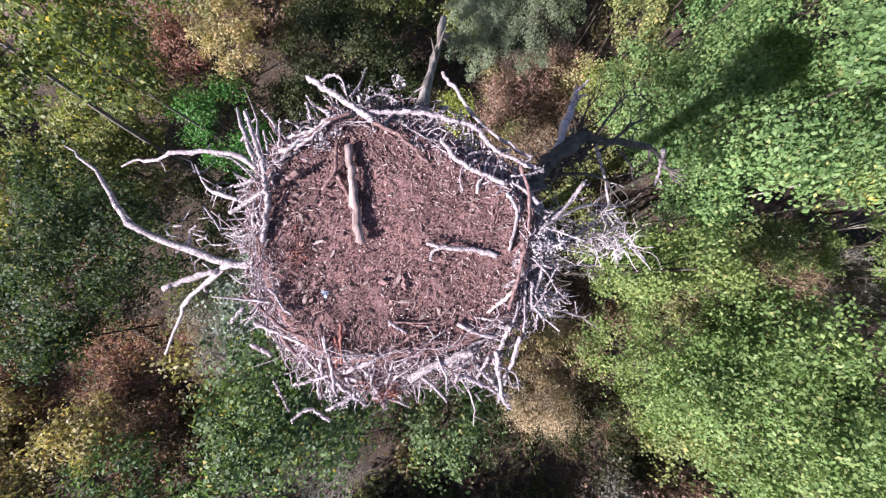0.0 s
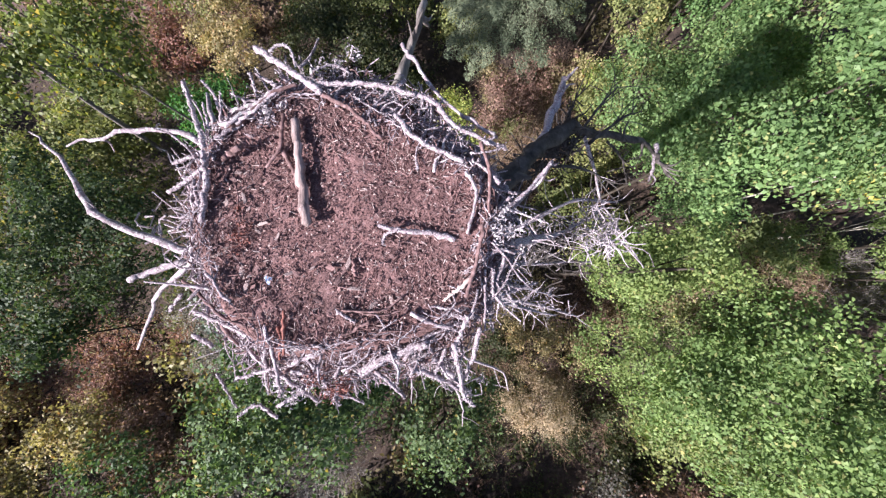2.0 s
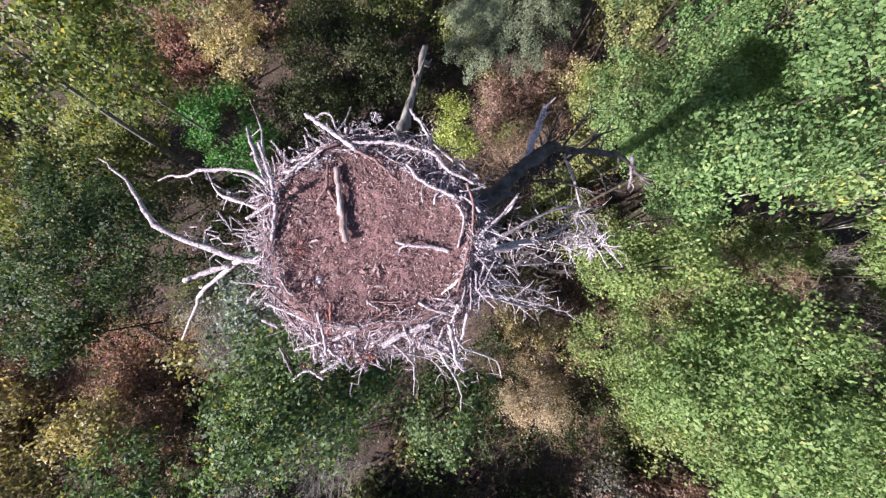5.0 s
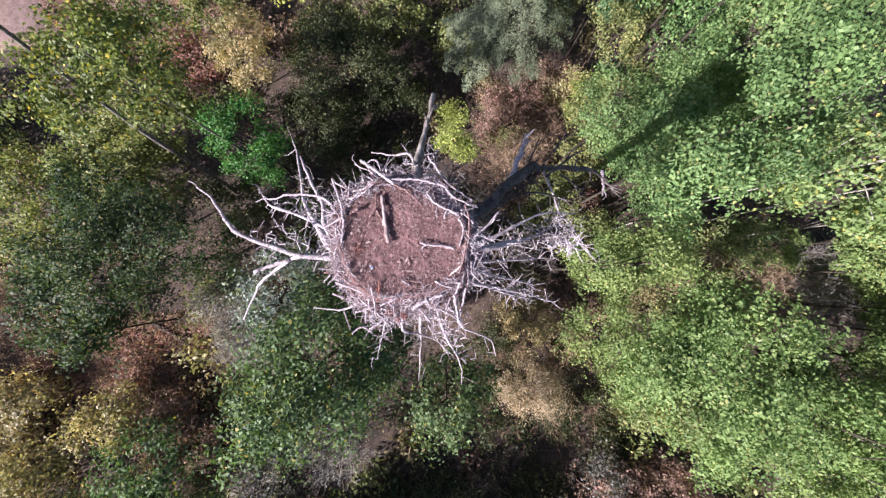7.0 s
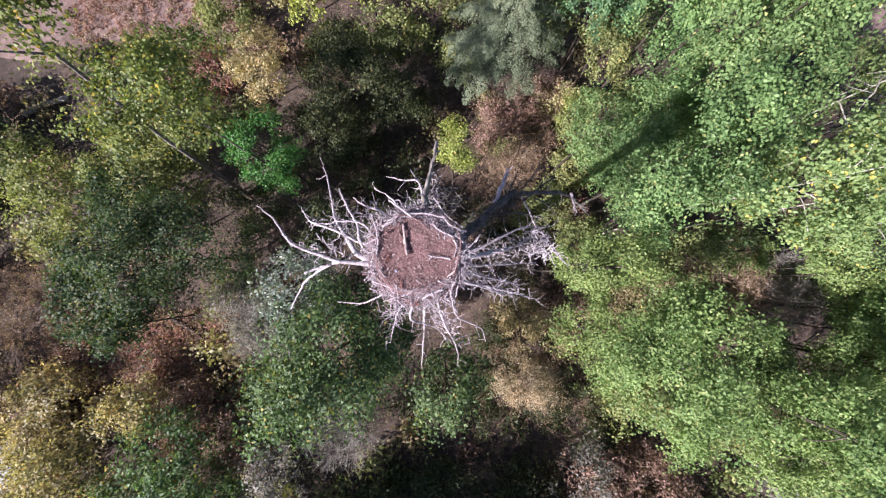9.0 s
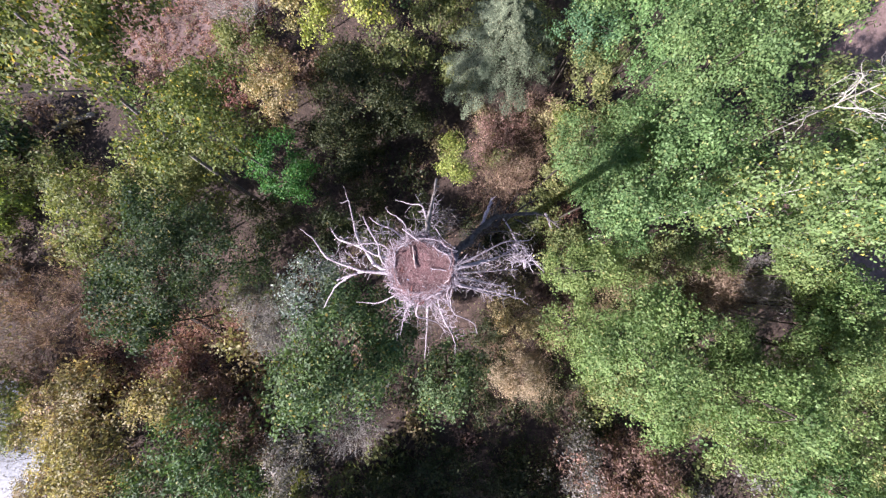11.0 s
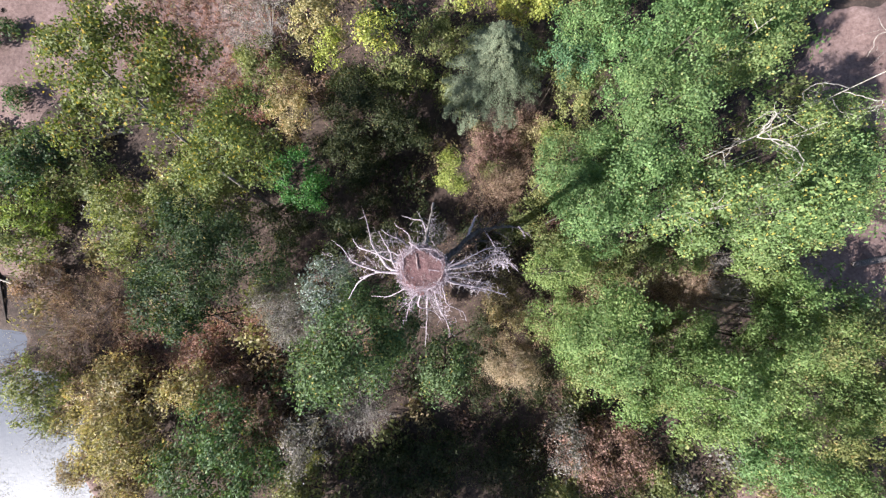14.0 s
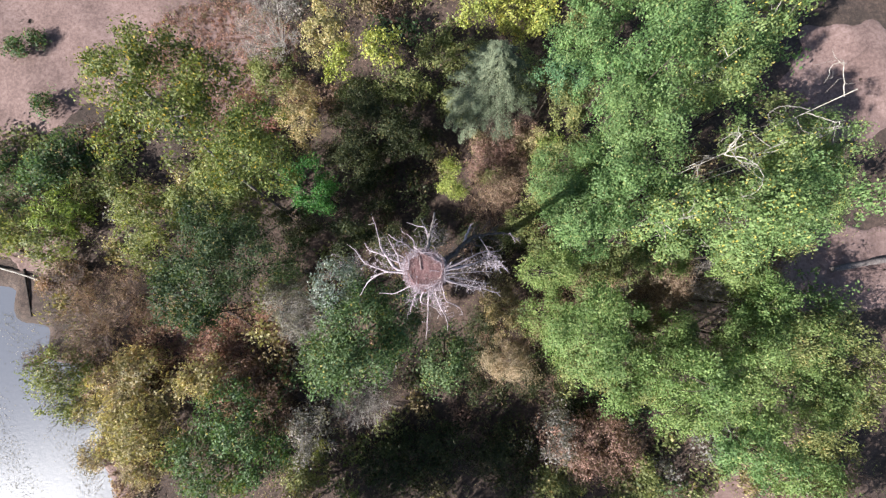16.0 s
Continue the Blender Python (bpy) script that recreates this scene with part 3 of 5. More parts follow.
def grey_twig(x, y, top, R, **k):
    return shrub("bare_shrub", x, y, top, R, M_GREYLEAF, "leafless shrub of pale grey twigs", group="bare shrubs", leaf=0.07, cover=0.25, stems=34, forks=8, twigs=5, wood=M_GREYTWIG, **k)


maple_bright(8.9, -3.3, 19.4, 3.0, rz=4.8, cover=2.2)
maple_bright(6.7, 0.1, 17.2, 1.7, rz=3.0, cover=2.2)
maple_bright(8.6, 0.4, 11.5, 2.0, rz=2.6)
maple_bright(7.6, -2.9, 13.6, 2.2, rz=3.2)
brown_shrub(9.6, -2.2, 4.5, 2.2)
tan_shrub(8.6, -4.6, 5, 2.0)
tan_shrub(11.4, -3.2, 4.5, 2.0)
maple_mid(8.6, 3.9, 20.9, 2.8, rz=5.6, cover=3.2, trunk=0.1)
maple_mid(10.6, 7.6, 21.6, 2.9, rz=5.4, cover=2.2, trunk=0.1)
maple_mid(11.6, 13.4, 16, 2.5, rz=3.6)
maple_mid(12.4, 11.4, 20, 2.3, rz=4.2)
birch(12.4, 2.8, 21.3, 2.3, rz=4.6)
birch(15.7, 11.7, 20, 2.3, rz=3.8)
birch(18.0, 6.8, 19.5, 2.0, rz=3.4)
birch(16.5, 2.8, 20.9, 2.6, rz=4.4)
maple_bright(16.3, -6.6, 16.8, 2.7, rz=4.0)
maple_olive(14.8, 1.2, 10, 2.0)
maple_bright(22.8, -4.8, 12.5, 2.9)
maple_bright(22.9, -2.3, 12.5, 2.2)
maple_bright(21.9, 1.4, 10.5, 2.0)
maple_bright(25.2, -1.6, 8.5, 2.0)
maple_bright(18.3, 1.2, 9.0, 1.8)
maple_bright(17.2, -3.9, 6.0, 1.6)
maple_bright(18.0, -5.6, 10.0, 1.8)
maple_bright(14.3, -2.7, 7.5, 1.6)
maple_olive(33.4, -10.2, 8, 3.0, coarse=1.2)
maple_olive(31.0, -13.2, 7, 2.6, coarse=1.2)
grey_twig(22.4, -2.2, 8.5, 2.2)
maple_bright(23.8, -3.3, 12.0, 1.8)
maple_bright(22.4, -0.2, 10.5, 1.7)
maple_olive(16.1, -4.6, 7.5, 2.6)
maple_olive(15.0, -7.9, 11.5, 3.0)
maple_bright(17.2, -8.6, 14.0, 2.9)
maple_bright(21.4, -7.8, 12.0, 3.0)
maple_bright(19.0, -5.0, 9.5, 2.3)
maple_olive(10.7, -6.4, 12, 2.6)
maple_olive(24.4, -5.1, 12, 2.7)
conifer(4.5, 16.3, 12.0, 5.0)
teal(9.3, 15.6, 11, 2.5)
gold_shrub(9.0, 12.3, 6, 1.7)
brown_shrub(7.4, 13.3, 5, 2.0)
olive_tree(10.6, 13.4, 9, 1.9)
yellow_tree(-5.2, 19.8, 8, 2.1)
yellow_tree(-9.2, 18.9, 7, 1.7)
gold_tree(-10.4, 21.7, 8, 2.8)
yellow_tree(6.8, 24.8, 6, 3.0)
olive_tree(12.7, 21.9, 8, 2.8)
poplar(-13.6, 8.5, 21.0, 3.1, lean=(-2.2, -2.2), trunk=0.17, cover=1.5, bark=M_GREYBARK, lobes=((-3.0, 1.6, -0.6, 1.9), (-2.6, -1.2, -0.8, 1.8), (-0.6, 2.6, 0.0, 1.9), (2.0, 1.6, -0.6, 1.7), (-4.4, 2.9, -1.2, 1.1)))
poplar(-10.8, 6.7, 17.6, 2.2, trunk=0.09, bark=M_GREYBARK, lobes=((1.6, -0.8, -0.8, 1.3), (-1.8, -1.0, -1.0, 1.4)))
poplar(-14.2, 10, 13.0, 3.1, trunk=0.09, bark=M_GREYBARK)
shaded_tree(-6.9, 14.1, 7.5, 4.1)
shaded_tree(-2.8, 12.9, 5.5, 2.8)
shaded_tree(-8.6, 10.5, 4.5, 4.0)
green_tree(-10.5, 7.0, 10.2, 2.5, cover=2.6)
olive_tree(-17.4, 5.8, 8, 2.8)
shaded_tree(-13.2, 4.4, 6, 2.5)
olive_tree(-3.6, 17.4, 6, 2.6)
shaded_tree(-7.6, 17.2, 5, 2.3)
olive_tree(-21.2, 9.6, 6, 2.6)
gold_tree(-13.2, 14.6, 6, 2.9)
olive_tree(-16.4, 20, 4.0, 2.7)
oak_dark(-15.9, 1.2, 12.3, 4.3)
oak_dark(-18.9, 3.6, 9.6, 3.0)
oak_dark(-21.5, -1.5, 9, 3.1)
oak_dark(-19.5, -3.4, 9, 2.0)
olive_tree(-25.8, 5.1, 8, 3.8)
olive_tree(-21.0, 6.9, 7, 3.0)
olive_tree(-16.7, 8.5, 9, 2.5)
lime(-36.8, 6.1, 5, 2.5)
green_shrub(-38.1, 9.4, 5, 3.4)
olive_shrub(-38.9, 3.7, 4, 3.8)
brown_shrub(-35.8, -0.6, 3.5, 2.4)
twig_shrub(-30.9, -2.2, 4, 3.8)
twig_shrub(-33.7, -5.4, 3.5, 3.3)
grey_shrub(-14.5, -2.4, 4, 3.0)
oak(-5.4, -4.2, 15.6, 4.2, rz=5.0)
oak(-8.0, -5.9, 12.5, 2.9)
oak(-2.9, -2.9, 12, 2.7)
oak(0.3, -6.3, 11.6, 2.6)
oak_silver(-7.3, -1.5, 13.5, 2.7)
grey_twig(-11.8, -3.9, 7, 2.8)
grey_shrub(-12.8, -4.6, 5.5, 2.0)
pale_twig(-8.3, 0.8, 11.5, 1.6)
gold_shrub(5.6, -3.3, 7, 2.0)
maple_bright(23.6, 0.4, 8.5, 1.9)
maple_olive(28.6, -3.0, 7, 2.4)
birch(27.6, 5.8, 12, 2.2)
maple_mid(20.4, 5.2, 18.3, 2.3, rz=3.8)
maple_olive(24.2, 4.9, 13.5, 2.4)
birch(21.0, 2.2, 13.0, 2.0)
maple_mid(22.6, 3.4, 15, 2.0)
birch(23.4, 0.0, 10.5, 1.8)
maple_olive(27.2, 3.0, 9.5, 2.2)
birch(30.6, 5.2, 9, 2.2)
maple_bright(28.6, -5.6, 9.5, 2.8, coarse=1.15)
maple_olive(32.6, -5.6, 7.5, 2.7, coarse=1.2)
maple_bright(29.4, -9.6, 9.5, 2.8, coarse=1.15)
maple_olive(36.0, -8.2, 7, 2.9, coarse=1.2)
olive_shrub(36.5, -12.4, 4, 2.6)
maple_olive(35.2, -4.2, 5, 2.2, coarse=1.2)
shaded_shrub(5.2, 2.3, 2.5, 1.9)
shaded_shrub(3.2, 3.8, 2.2, 2.0)
shaded_shrub(7.6, 3.0, 2.5, 1.6)
shaded_tree(-4.6, 2.8, 5, 2.4)
shaded_tree(-8.2, 3.8, 6, 2.6)
shaded_tree(-1.2, 4.2, 4.5, 2.2)
shaded_shrub(-6.0, 6.4, 3, 2.2)
grey_twig(-6.8, -11.3, 5, 2.7)
olive_shrub(-35.4, -9.0, 5, 3.0)
gold_shrub(-29.4, -9.6, 3.4, 3.6)
gold_shrub(-21.6, -9.6, 5, 2.8)
gold_shrub(-28.3, -14.7, 4.5, 4.5)
green_shrub(-18.4, -12.8, 7, 3.7)
green_shrub(-16.4, -16.7, 5, 3.1)
green_shrub(-22.6, -17.1, 5, 3.9)
grey_shrub(-11.9, -14.1, 5, 2.5)
olive_shrub(-12.2, -17.8, 4, 2.7)
brown_shrub(-18.6, -11.2, 3, 3.3)
brown_shrub(-15.5, -12.6, 2.5, 2.8)
lime_tree(1.0, 7.6, 9, 1.9)
brown_shrub(5.2, 11.5, 5, 2.9)
brown_twig(7.2, 9.6, 5, 2.0)
lime_tree(9.7, 11.5, 6, 1.7)
rust_shrub(9.3, 3.4, 4, 1.9)
tan_shrub(5.3, -1.7, 6, 2.2)
shaded_shrub(3.8, -4.6, 3, 2.0)
blond_shrub(6.2, -8.1, 5.5, 2.7)
twig_shrub(5.0, 6.6, 4.5, 3.0)
brown_twig(5.6, 7.6, 5.0, 1.9)
brown_twig(20.3, -1.0, 7, 3.3)
grey_twig(16.8, -0.8, 5, 1.6)
brown_shrub(13.8, -15.2, 4.5, 4.5)
grey_shrub(10.5, -14.4, 5.5, 2.4)
olive_shrub(11.2, -19.3, 3, 3.0)
olive_shrub(17.4, -19.3, 3, 3.6)
shaded_shrub(5.1, -16.5, 2.5, 4.4)
shaded_shrub(-1.2, -16.6, 2, 4.2)
shaded_shrub(-5.4, -18.2, 2, 3.3)
shaded_shrub(11.6, -12.5, 2, 2.8)
olive_shrub(34.9, -18.3, 4, 3.2)
rust_shrub(-21.6, -6.8, 0.8, 1.6)
TAKEN.append((-20.0, -4.6, 1.6))
green_shrub(-37.1, 11.3, 4, 3.2)
olive_shrub(-33.9, 9.3, 3, 3.3)
green_shrub(-40.5, 17.4, 1.8, 1.4)
green_shrub(-42.2, 24.5, 1.5, 1.2)
green_shrub(-44.2, 23.1, 1.8, 1.4)
grey_twig(-16.6, 23.6, 6, 3.4)
blond_shrub(-30.6, -12.4, 2.6, 2.2, coarse=1.6)
blond_shrub(-28.8, -18.6, 2.6, 2.4, coarse=1.6)
blond_shrub(-33.4, -17.4, 1.8, 1.6, coarse=1.6)
olive_shrub(-37.5, -13.0, 3.5, 2.2)
green_shrub(-42.0, 6.5, 5, 3.0)
green_shrub(-44.5, 10.5, 4.5, 3.0)
olive_shrub(-46.0, 4.0, 4, 2.8)
olive_shrub(-36.8, -15.0, 2.4, 1.7)
gold_shrub(-35.6, -19.4, 2.4, 1.8)
grey_shrub(-38.2, -11.4, 2.2, 1.6)
gold_shrub(-34.6, -13.2, 2.6, 1.8)
twig_shrub(-39.8, -8.4, 2.0, 1.5)

# unseen oaks added past the edges of the view to cast shade into it
for x, y, top, R in ((-15, -23, 15, 3.6), (-11, -23, 15, 3.6), (-6, -24, 15, 3.5), (-20, -26.5, 15, 3.8), (-14, -27, 15, 3.8), (-8, -28, 15, 3.8), (-2, -27, 14, 3.6), (4, -27, 13, 3.5), (33, -25, 16, 4), (26, -25, 15, 4)):
    tree("oak_tree", x, y, top, R, M_OAK, "oak with a dense dark glossy green crown", group="oaks", leaf=0.34, cover=3.0, limbs=4)
for x, y, top, R in ((14.2, 4.6, 16, 2.2), (12.5, -6.2, 10.5, 2.5), (22, 5.6, 16.5, 2.2), (18, 15, 17, 2.7), (14, 14.5, 17, 2.6), (17, 18.5, 15, 2.9), (7.6, 6.6, 14.5, 2.0), (21.5, -12, 13, 3), (10.3, 17.5, 13, 2.6), (12.5, 20.5, 12, 2.8), (20.5, 14.5, 12, 2.4)):
    maple_mid(x, y, top, R)
for x, y, top, R in ((25, 9, 15, 2.6), (23, 19, 16, 3.0), (29, 8, 11, 2.6)):
    birch(x, y, top, R)
for x, y, top, R in ((22.5, -9.5, 11.5, 3.0), (27.5, -9, 10, 3.0), (24, -13.5, 13, 3.0), (16.6, -5.9, 11.5, 2.4), (14.6, -5.2, 8.0, 2.0), (12.9, -7.6, 12.5, 2.6), (12.6, -4.4, 8.5, 2.0), (21.8, -5.0, 13, 2.3), (19.8, -8.8, 12, 2.6), (24.5, -2.6, 11, 2.0)):
    maple_bright(x, y, top, R)


def near_taken(x, y, R):
    return any((x - a) ** 2 + (y - b_) ** 2 < (0.66 * (R + r)) ** 2 for a, b_, r in TAKEN)


for x, y, top, R in ((8.8, 9.2, 8, 1.6), (10.6, 9.3, 10, 2.0), (7.2, 17.5, 8, 2.4), (11.2, 15.2, 9, 2.4), (3.0, 19.5, 6, 2.5), (-0.5, 21.5, 5, 2.5), (1.5, 16.5, 4.5, 2.2)):
    olive_tree(x, y, top, R)

for x, y in ((3.5, 24.8), (9.5, 24.2)):
    yellow_tree(x, y, 6, 2.2)
bare_birch(14.4, 5.9, 19.6, 2.2)
bare_birch(20.4, 8.8, 19.0, 2.6)
rust_shrub(-18.5, 16, 2, 2.4)
rust_shrub(-21.5, 14.5, 2, 2.4)
brown_shrub(-14.5, 18, 3, 2.2)

for x, y, top, R in ((8.6, 1.9, 8, 1.9), (7.4, 5.0, 6, 1.8), (8.6, 6.8, 7.5, 1.8), (13.5, 0.9, 7.5, 1.9), (6.6, 3.2, 4.5, 1.5)):
    olive_tree(x, y, top, R)
for x, y, top, R in ((10.8, 2.4, 11, 2.2), (12.5, 4.8, 12, 2.4), (10.2, 6.4, 12, 2.2), (12.2, 8.8, 12, 2.4), (13.5, 11.5, 11, 2.5)):
    maple_mid(x, y, top, R)
tan_shrub(7.6, 12.4, 4.5, 1.8)
olive_shrub(4.8, 9.4, 3.5, 1.7)
tan_shrub(4.2, 12.2, 3.5, 1.8)
TAKEN.append((17.5, -2.6, 3.0))

for make, x, y, top, R in ((olive_shrub, 15.2, -2.3, 4.5, 2.2), (brown_twig, 16.8, -0.8, 5.5, 2.0), (tan_shrub, 13.2, -0.9, 5, 1.9), (brown_shrub, 17.6, -3.0, 4, 2.0), (shaded_shrub, 3.6, -8.2, 2, 2.0), (shaded_shrub, 8.2, -10, 2, 2.2), (shaded_shrub, 2.4, -10.4, 2.2, 2.2), (shaded_shrub, 9.2, -6.6, 2, 1.6), (shaded_shrub, 4.6, -5.4, 2.2, 1.6), (shaded_shrub, 11, -9.6, 2, 2), (tan_shrub, 18.6, 1.8, 4, 1.9), (olive_shrub, 16.0, 0.6, 5, 1.8), (grey_twig, 23.6, -0.5, 8, 2.2), (green_shrub, 21.6, 2.0, 5, 1.9), (olive_shrub, 26, -1.0, 5, 2.4), (olive_shrub, 20.4, -4.2, 4.5, 2.0)):
    make(x, y, top, R)

# lower growth between the tall trees
fill = np.random.default_rng(77)
for _ in range(160):
    x, y = fill.uniform(10, 36), fill.uniform(-11, 26)
    if near_taken(x, y, 2.1) or (x > 31 and y > 10) or (x > 24 and -1.5 < y < 4.5):
        continue
    (maple_mid if fill.uniform() < 0.5 else maple_olive)(round(x, 1), round(y, 1), round(fill.uniform(5, 10), 1), round(fill.uniform(1.9, 2.6), 1), limbs=3, cover=1.0, coarse=1.9)
kinds = (olive_shrub, gold_shrub, brown_shrub, green_shrub, tan_shrub, olive_shrub, grey_shrub, brown_shrub)
# mostly shrubs with shade in their leaf colour, for the dark gaps
shady = (shaded_shrub, shaded_shrub, tan_shrub, shaded_shrub, shaded_shrub, brown_shrub, shaded_shrub, shaded_shrub)
dry = (gold_shrub, gold_shrub, tan_shrub, gold_shrub, brown_shrub, olive_shrub, grey_shrub, tan_shrub)
for _ in range(1300):
    x, y = fill.uniform(-47, 37), fill.uniform(-21, 31)
    if near_taken(x, y, 1.6) or (x < -31 and y > 14.5) or (-33 < x < -18 and y > 17.5) or (x > 31 and y > 11) or (x < -40 and y < 2.5) or (x > 34 and abs(y) < 5.5) or float(ground_z(np.float64(x), np.float64(y))) < -0.6 or (-29 < x < -17 and -10 < y < -3.5) or (-37 < x < -30.5 and -22 < y < -10):
        continue
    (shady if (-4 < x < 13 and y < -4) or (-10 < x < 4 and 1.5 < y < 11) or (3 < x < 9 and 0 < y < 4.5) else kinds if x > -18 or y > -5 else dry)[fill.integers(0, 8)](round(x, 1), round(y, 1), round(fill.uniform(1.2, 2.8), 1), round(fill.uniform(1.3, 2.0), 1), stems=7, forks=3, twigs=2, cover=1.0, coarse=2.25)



# ---- undergrowth ----
def undergrowth(name, mat, label, count, leaf, size, zone, seed):
    """Low plants over the woodland floor, too many to count."""
    rng = np.random.default_rng(seed)
    c = np.stack([rng.uniform(-50, 50, count * 40), rng.uniform(-30, 36, count * 40)], -1)
    c = c[zone(c[:, 0], c[:, 1], rng)][:count]
    per = 20
    k = np.repeat(np.arange(len(c)), per)
    s = rng.uniform(0.4, 1.3, len(c))[k] * size
    off = rng.normal(size=(len(k), 3)) * s[:, None] * np.array([0.5, 0.5, 0.35])
    p = np.column_stack([c[k] + off[:, :2], np.zeros(len(k))])
    p[:, 2] = ground_z(p[:, 0], p[:, 1]) + 0.06 + np.abs(off[:, 2]) + s * 0.25
    nrm = np.array([0, 0, 0.9]) + rng.normal(size=(len(k), 3)) * 0.5
    ob = new(name, leaves_mesh(name, rng, p, nrm, leaf, mat))
    tagged(ob, label, "undergrowth", kind="stuff")


def wooded(x, y):
    """Where plants grow: not on the water or the open clearings."""
    clear = ((x < -30) & (y > 13)) | ((x > 33) & (y > 13)) | ((x > 35) & (np.abs(y) < 4)) | ((x < -38) & (y < 2))
    return (~clear) & (ground_z(x, y) > -0.7)


# the first layer's dark leaf colour carries the floor's shade
undergrowth("undergrowth", M_SHADED, "low olive plants coloured dark for the shade on the woodland floor", 1000, 0.13, 0.8, lambda x, y, r: wooded(x, y), 11)
undergrowth("undergrowth", M_BROWN, "withered brown plants on the woodland floor", 900, 0.12, 0.8, lambda x, y, r: wooded(x, y), 12)
undergrowth("undergrowth", M_GOLD, "golden olive low plants on the woodland floor", 600, 0.12, 0.7, lambda x, y, r: wooded(x, y) & (x < 6), 13)
undergrowth("undergrowth", M_RUST, "fallen reddish leaves and low rust plants", 2000, 0.14, 0.35, lambda x, y, r: wooded(x, y) & (x > -31) & (x < -15) & (y > -11) & (y < -3), 15)
undergrowth("undergrowth", M_RUST, "rust-red fallen leaves on bare earth", 1500, 0.14, 0.22, lambda x, y, r: ((x + 23.2) / 4.6) ** 2 + ((y + 6.6) / 2.3) ** 2 < 1, 16)
undergrowth("undergrowth", M_RUST, "thin rust-red fallen leaves over the clearing", 1300, 0.13, 0.3, lambda x, y, r: ((x + 23.5) / 8.5) ** 2 + ((y - 23.0) / 6.0) ** 2 < 1, 17)
undergrowth("undergrowth", M_STRAW, "pale dry grass along the pond's bank", 800, 0.2, 0.4, lambda x, y, r: wooded(x, y) & (x < -28) & (x > -40) & (y < -8) & (y > -24), 18)
undergrowth("undergrowth", M_OLIVE, "olive green low plants on the woodland floor", 700, 0.13, 0.8, lambda x, y, r: wooded(x, y), 14)


rw = np.random.default_rng(31)
fl = np.stack([rw.uniform(-54, -34, 9000), rw.uniform(-28, -4, 9000), np.full(9000, -1.27)], -1)
fl = fl[ground_z(fl[:, 0], fl[:, 1]) < -1.5]
fl = fl[np.sin(fl[:, 0] * 0.9 + fl[:, 1] * 0.5) + rw.normal(size=len(fl)) * 0.6 > 0.2]
floating = new("floating_leaves", leaves_mesh("floating_leaves", rw, fl, rw.normal(size=fl.shape) * 0.06 + np.array([0, 0, 1.0]), 0.14, M_GREYLEAF, 0.6, 0.03))
tagged(floating, "pale leaves floating on the pond", "leaves", kind="stuff")

# ---- the dead tree ----
dead_tree = thing("dead_tree", -0.2, 0.1, 0.0, "tall dead grey tree with broken bleached limbs", "dead tree")
BASE = np.array([-0.2, 0.1, 0.0])
rngd = np.random.default_rng(7)
part("trunk", tube_mesh("trunk", rngd, [(0, 0, -0.4), (0.12, -0.05, 8), (-0.05, 0.05, 16), (0, 0, 22.7)], 0.42, 0.2, M_SNAG, 24, 12, 0.05), dead_tree)


def limb(pts, r0, r1, twigs=6, reach=0.5, label="", mat=None, n=14):
    """A bare limb of the dead tree, given in the place's own metres, with forked twigs."""
    mat = mat or M_SNAG
    p = np.array(pts) - BASE
    ob = part("limb", tube_mesh("limb", rngd, p, r0, r1, mat, n, 7, 0.14, min(0.012, r0 * 0.2)), dead_tree, label)
    line = spline(p, 30)
    for _ in range(twigs):
        i = rngd.integers(8, 29)
        d = unit(line[i] - line[i - 2])
        side = unit(np.cross(d, rngd.normal(size=3)))
        q = line[i] + unit(d * 0.6 + side) * reach * rngd.uniform(0.35, 1.0)
        m = (line[i] + q) / 2 + rngd.normal(size=3) * reach * 0.08
        part("twig", tube_mesh("twig", rngd, [line[i], m, q], max(r1 * 0.9, 0.007), 0.003, mat, 6, 5, 0.1), ob)
    return ob


limb([(-0.25, 0.1, 21.9), (-1.1, 0.05, 22.0), (-1.75, 0.09, 22.1), (-2.1, 0.22, 22.1), (-2.5, 0.34, 22.05), (-2.75, 0.52, 22.0), (-2.95, 0.78, 21.96), (-3.18, 1.03, 21.92), (-3.42, 1.17, 21.88)], 0.05, 0.009, 4, 0.25, "bleached limb curving up at its tip", n=22)
limb([(-1.75, 0.09, 22.1), (-2.2, -0.02, 21.6), (-2.58, -0.24, 21.4), (-2.81, -0.48, 21.2), (-3.05, -0.87, 21.05)], 0.032, 0.012, 2, 0.3, "bleached forked limb")
limb([(-1.95, 0.03, 21.95), (-2.3, -0.06, 21.9), (-2.45, -0.12, 21.9)], 0.03, 0.02, 0)
limb([(-0.3, 0.1, 21.3), (-1.41, 0.15, 21.3), (-1.76, 0.40, 21.05), (-2.01, 0.73, 20.81), (-2.28, 1.08, 20.56), (-2.45, 1.52, 20.32), (-2.61, 2.05, 20.07), (-2.85, 2.53, 19.83)], 0.06, 0.012, 6, 0.5, "long bare limb")
limb([(-0.9, 0.05, 22.3), (-1.22, 0.33, 22.60), (-1.31, 0.68, 22.48), (-1.44, 0.84, 22.36), (-1.56, 1.02, 22.24), (-1.68, 1.24, 22.12), (-1.80, 1.46, 22.00)], 0.035, 0.014, 3, 0.25)
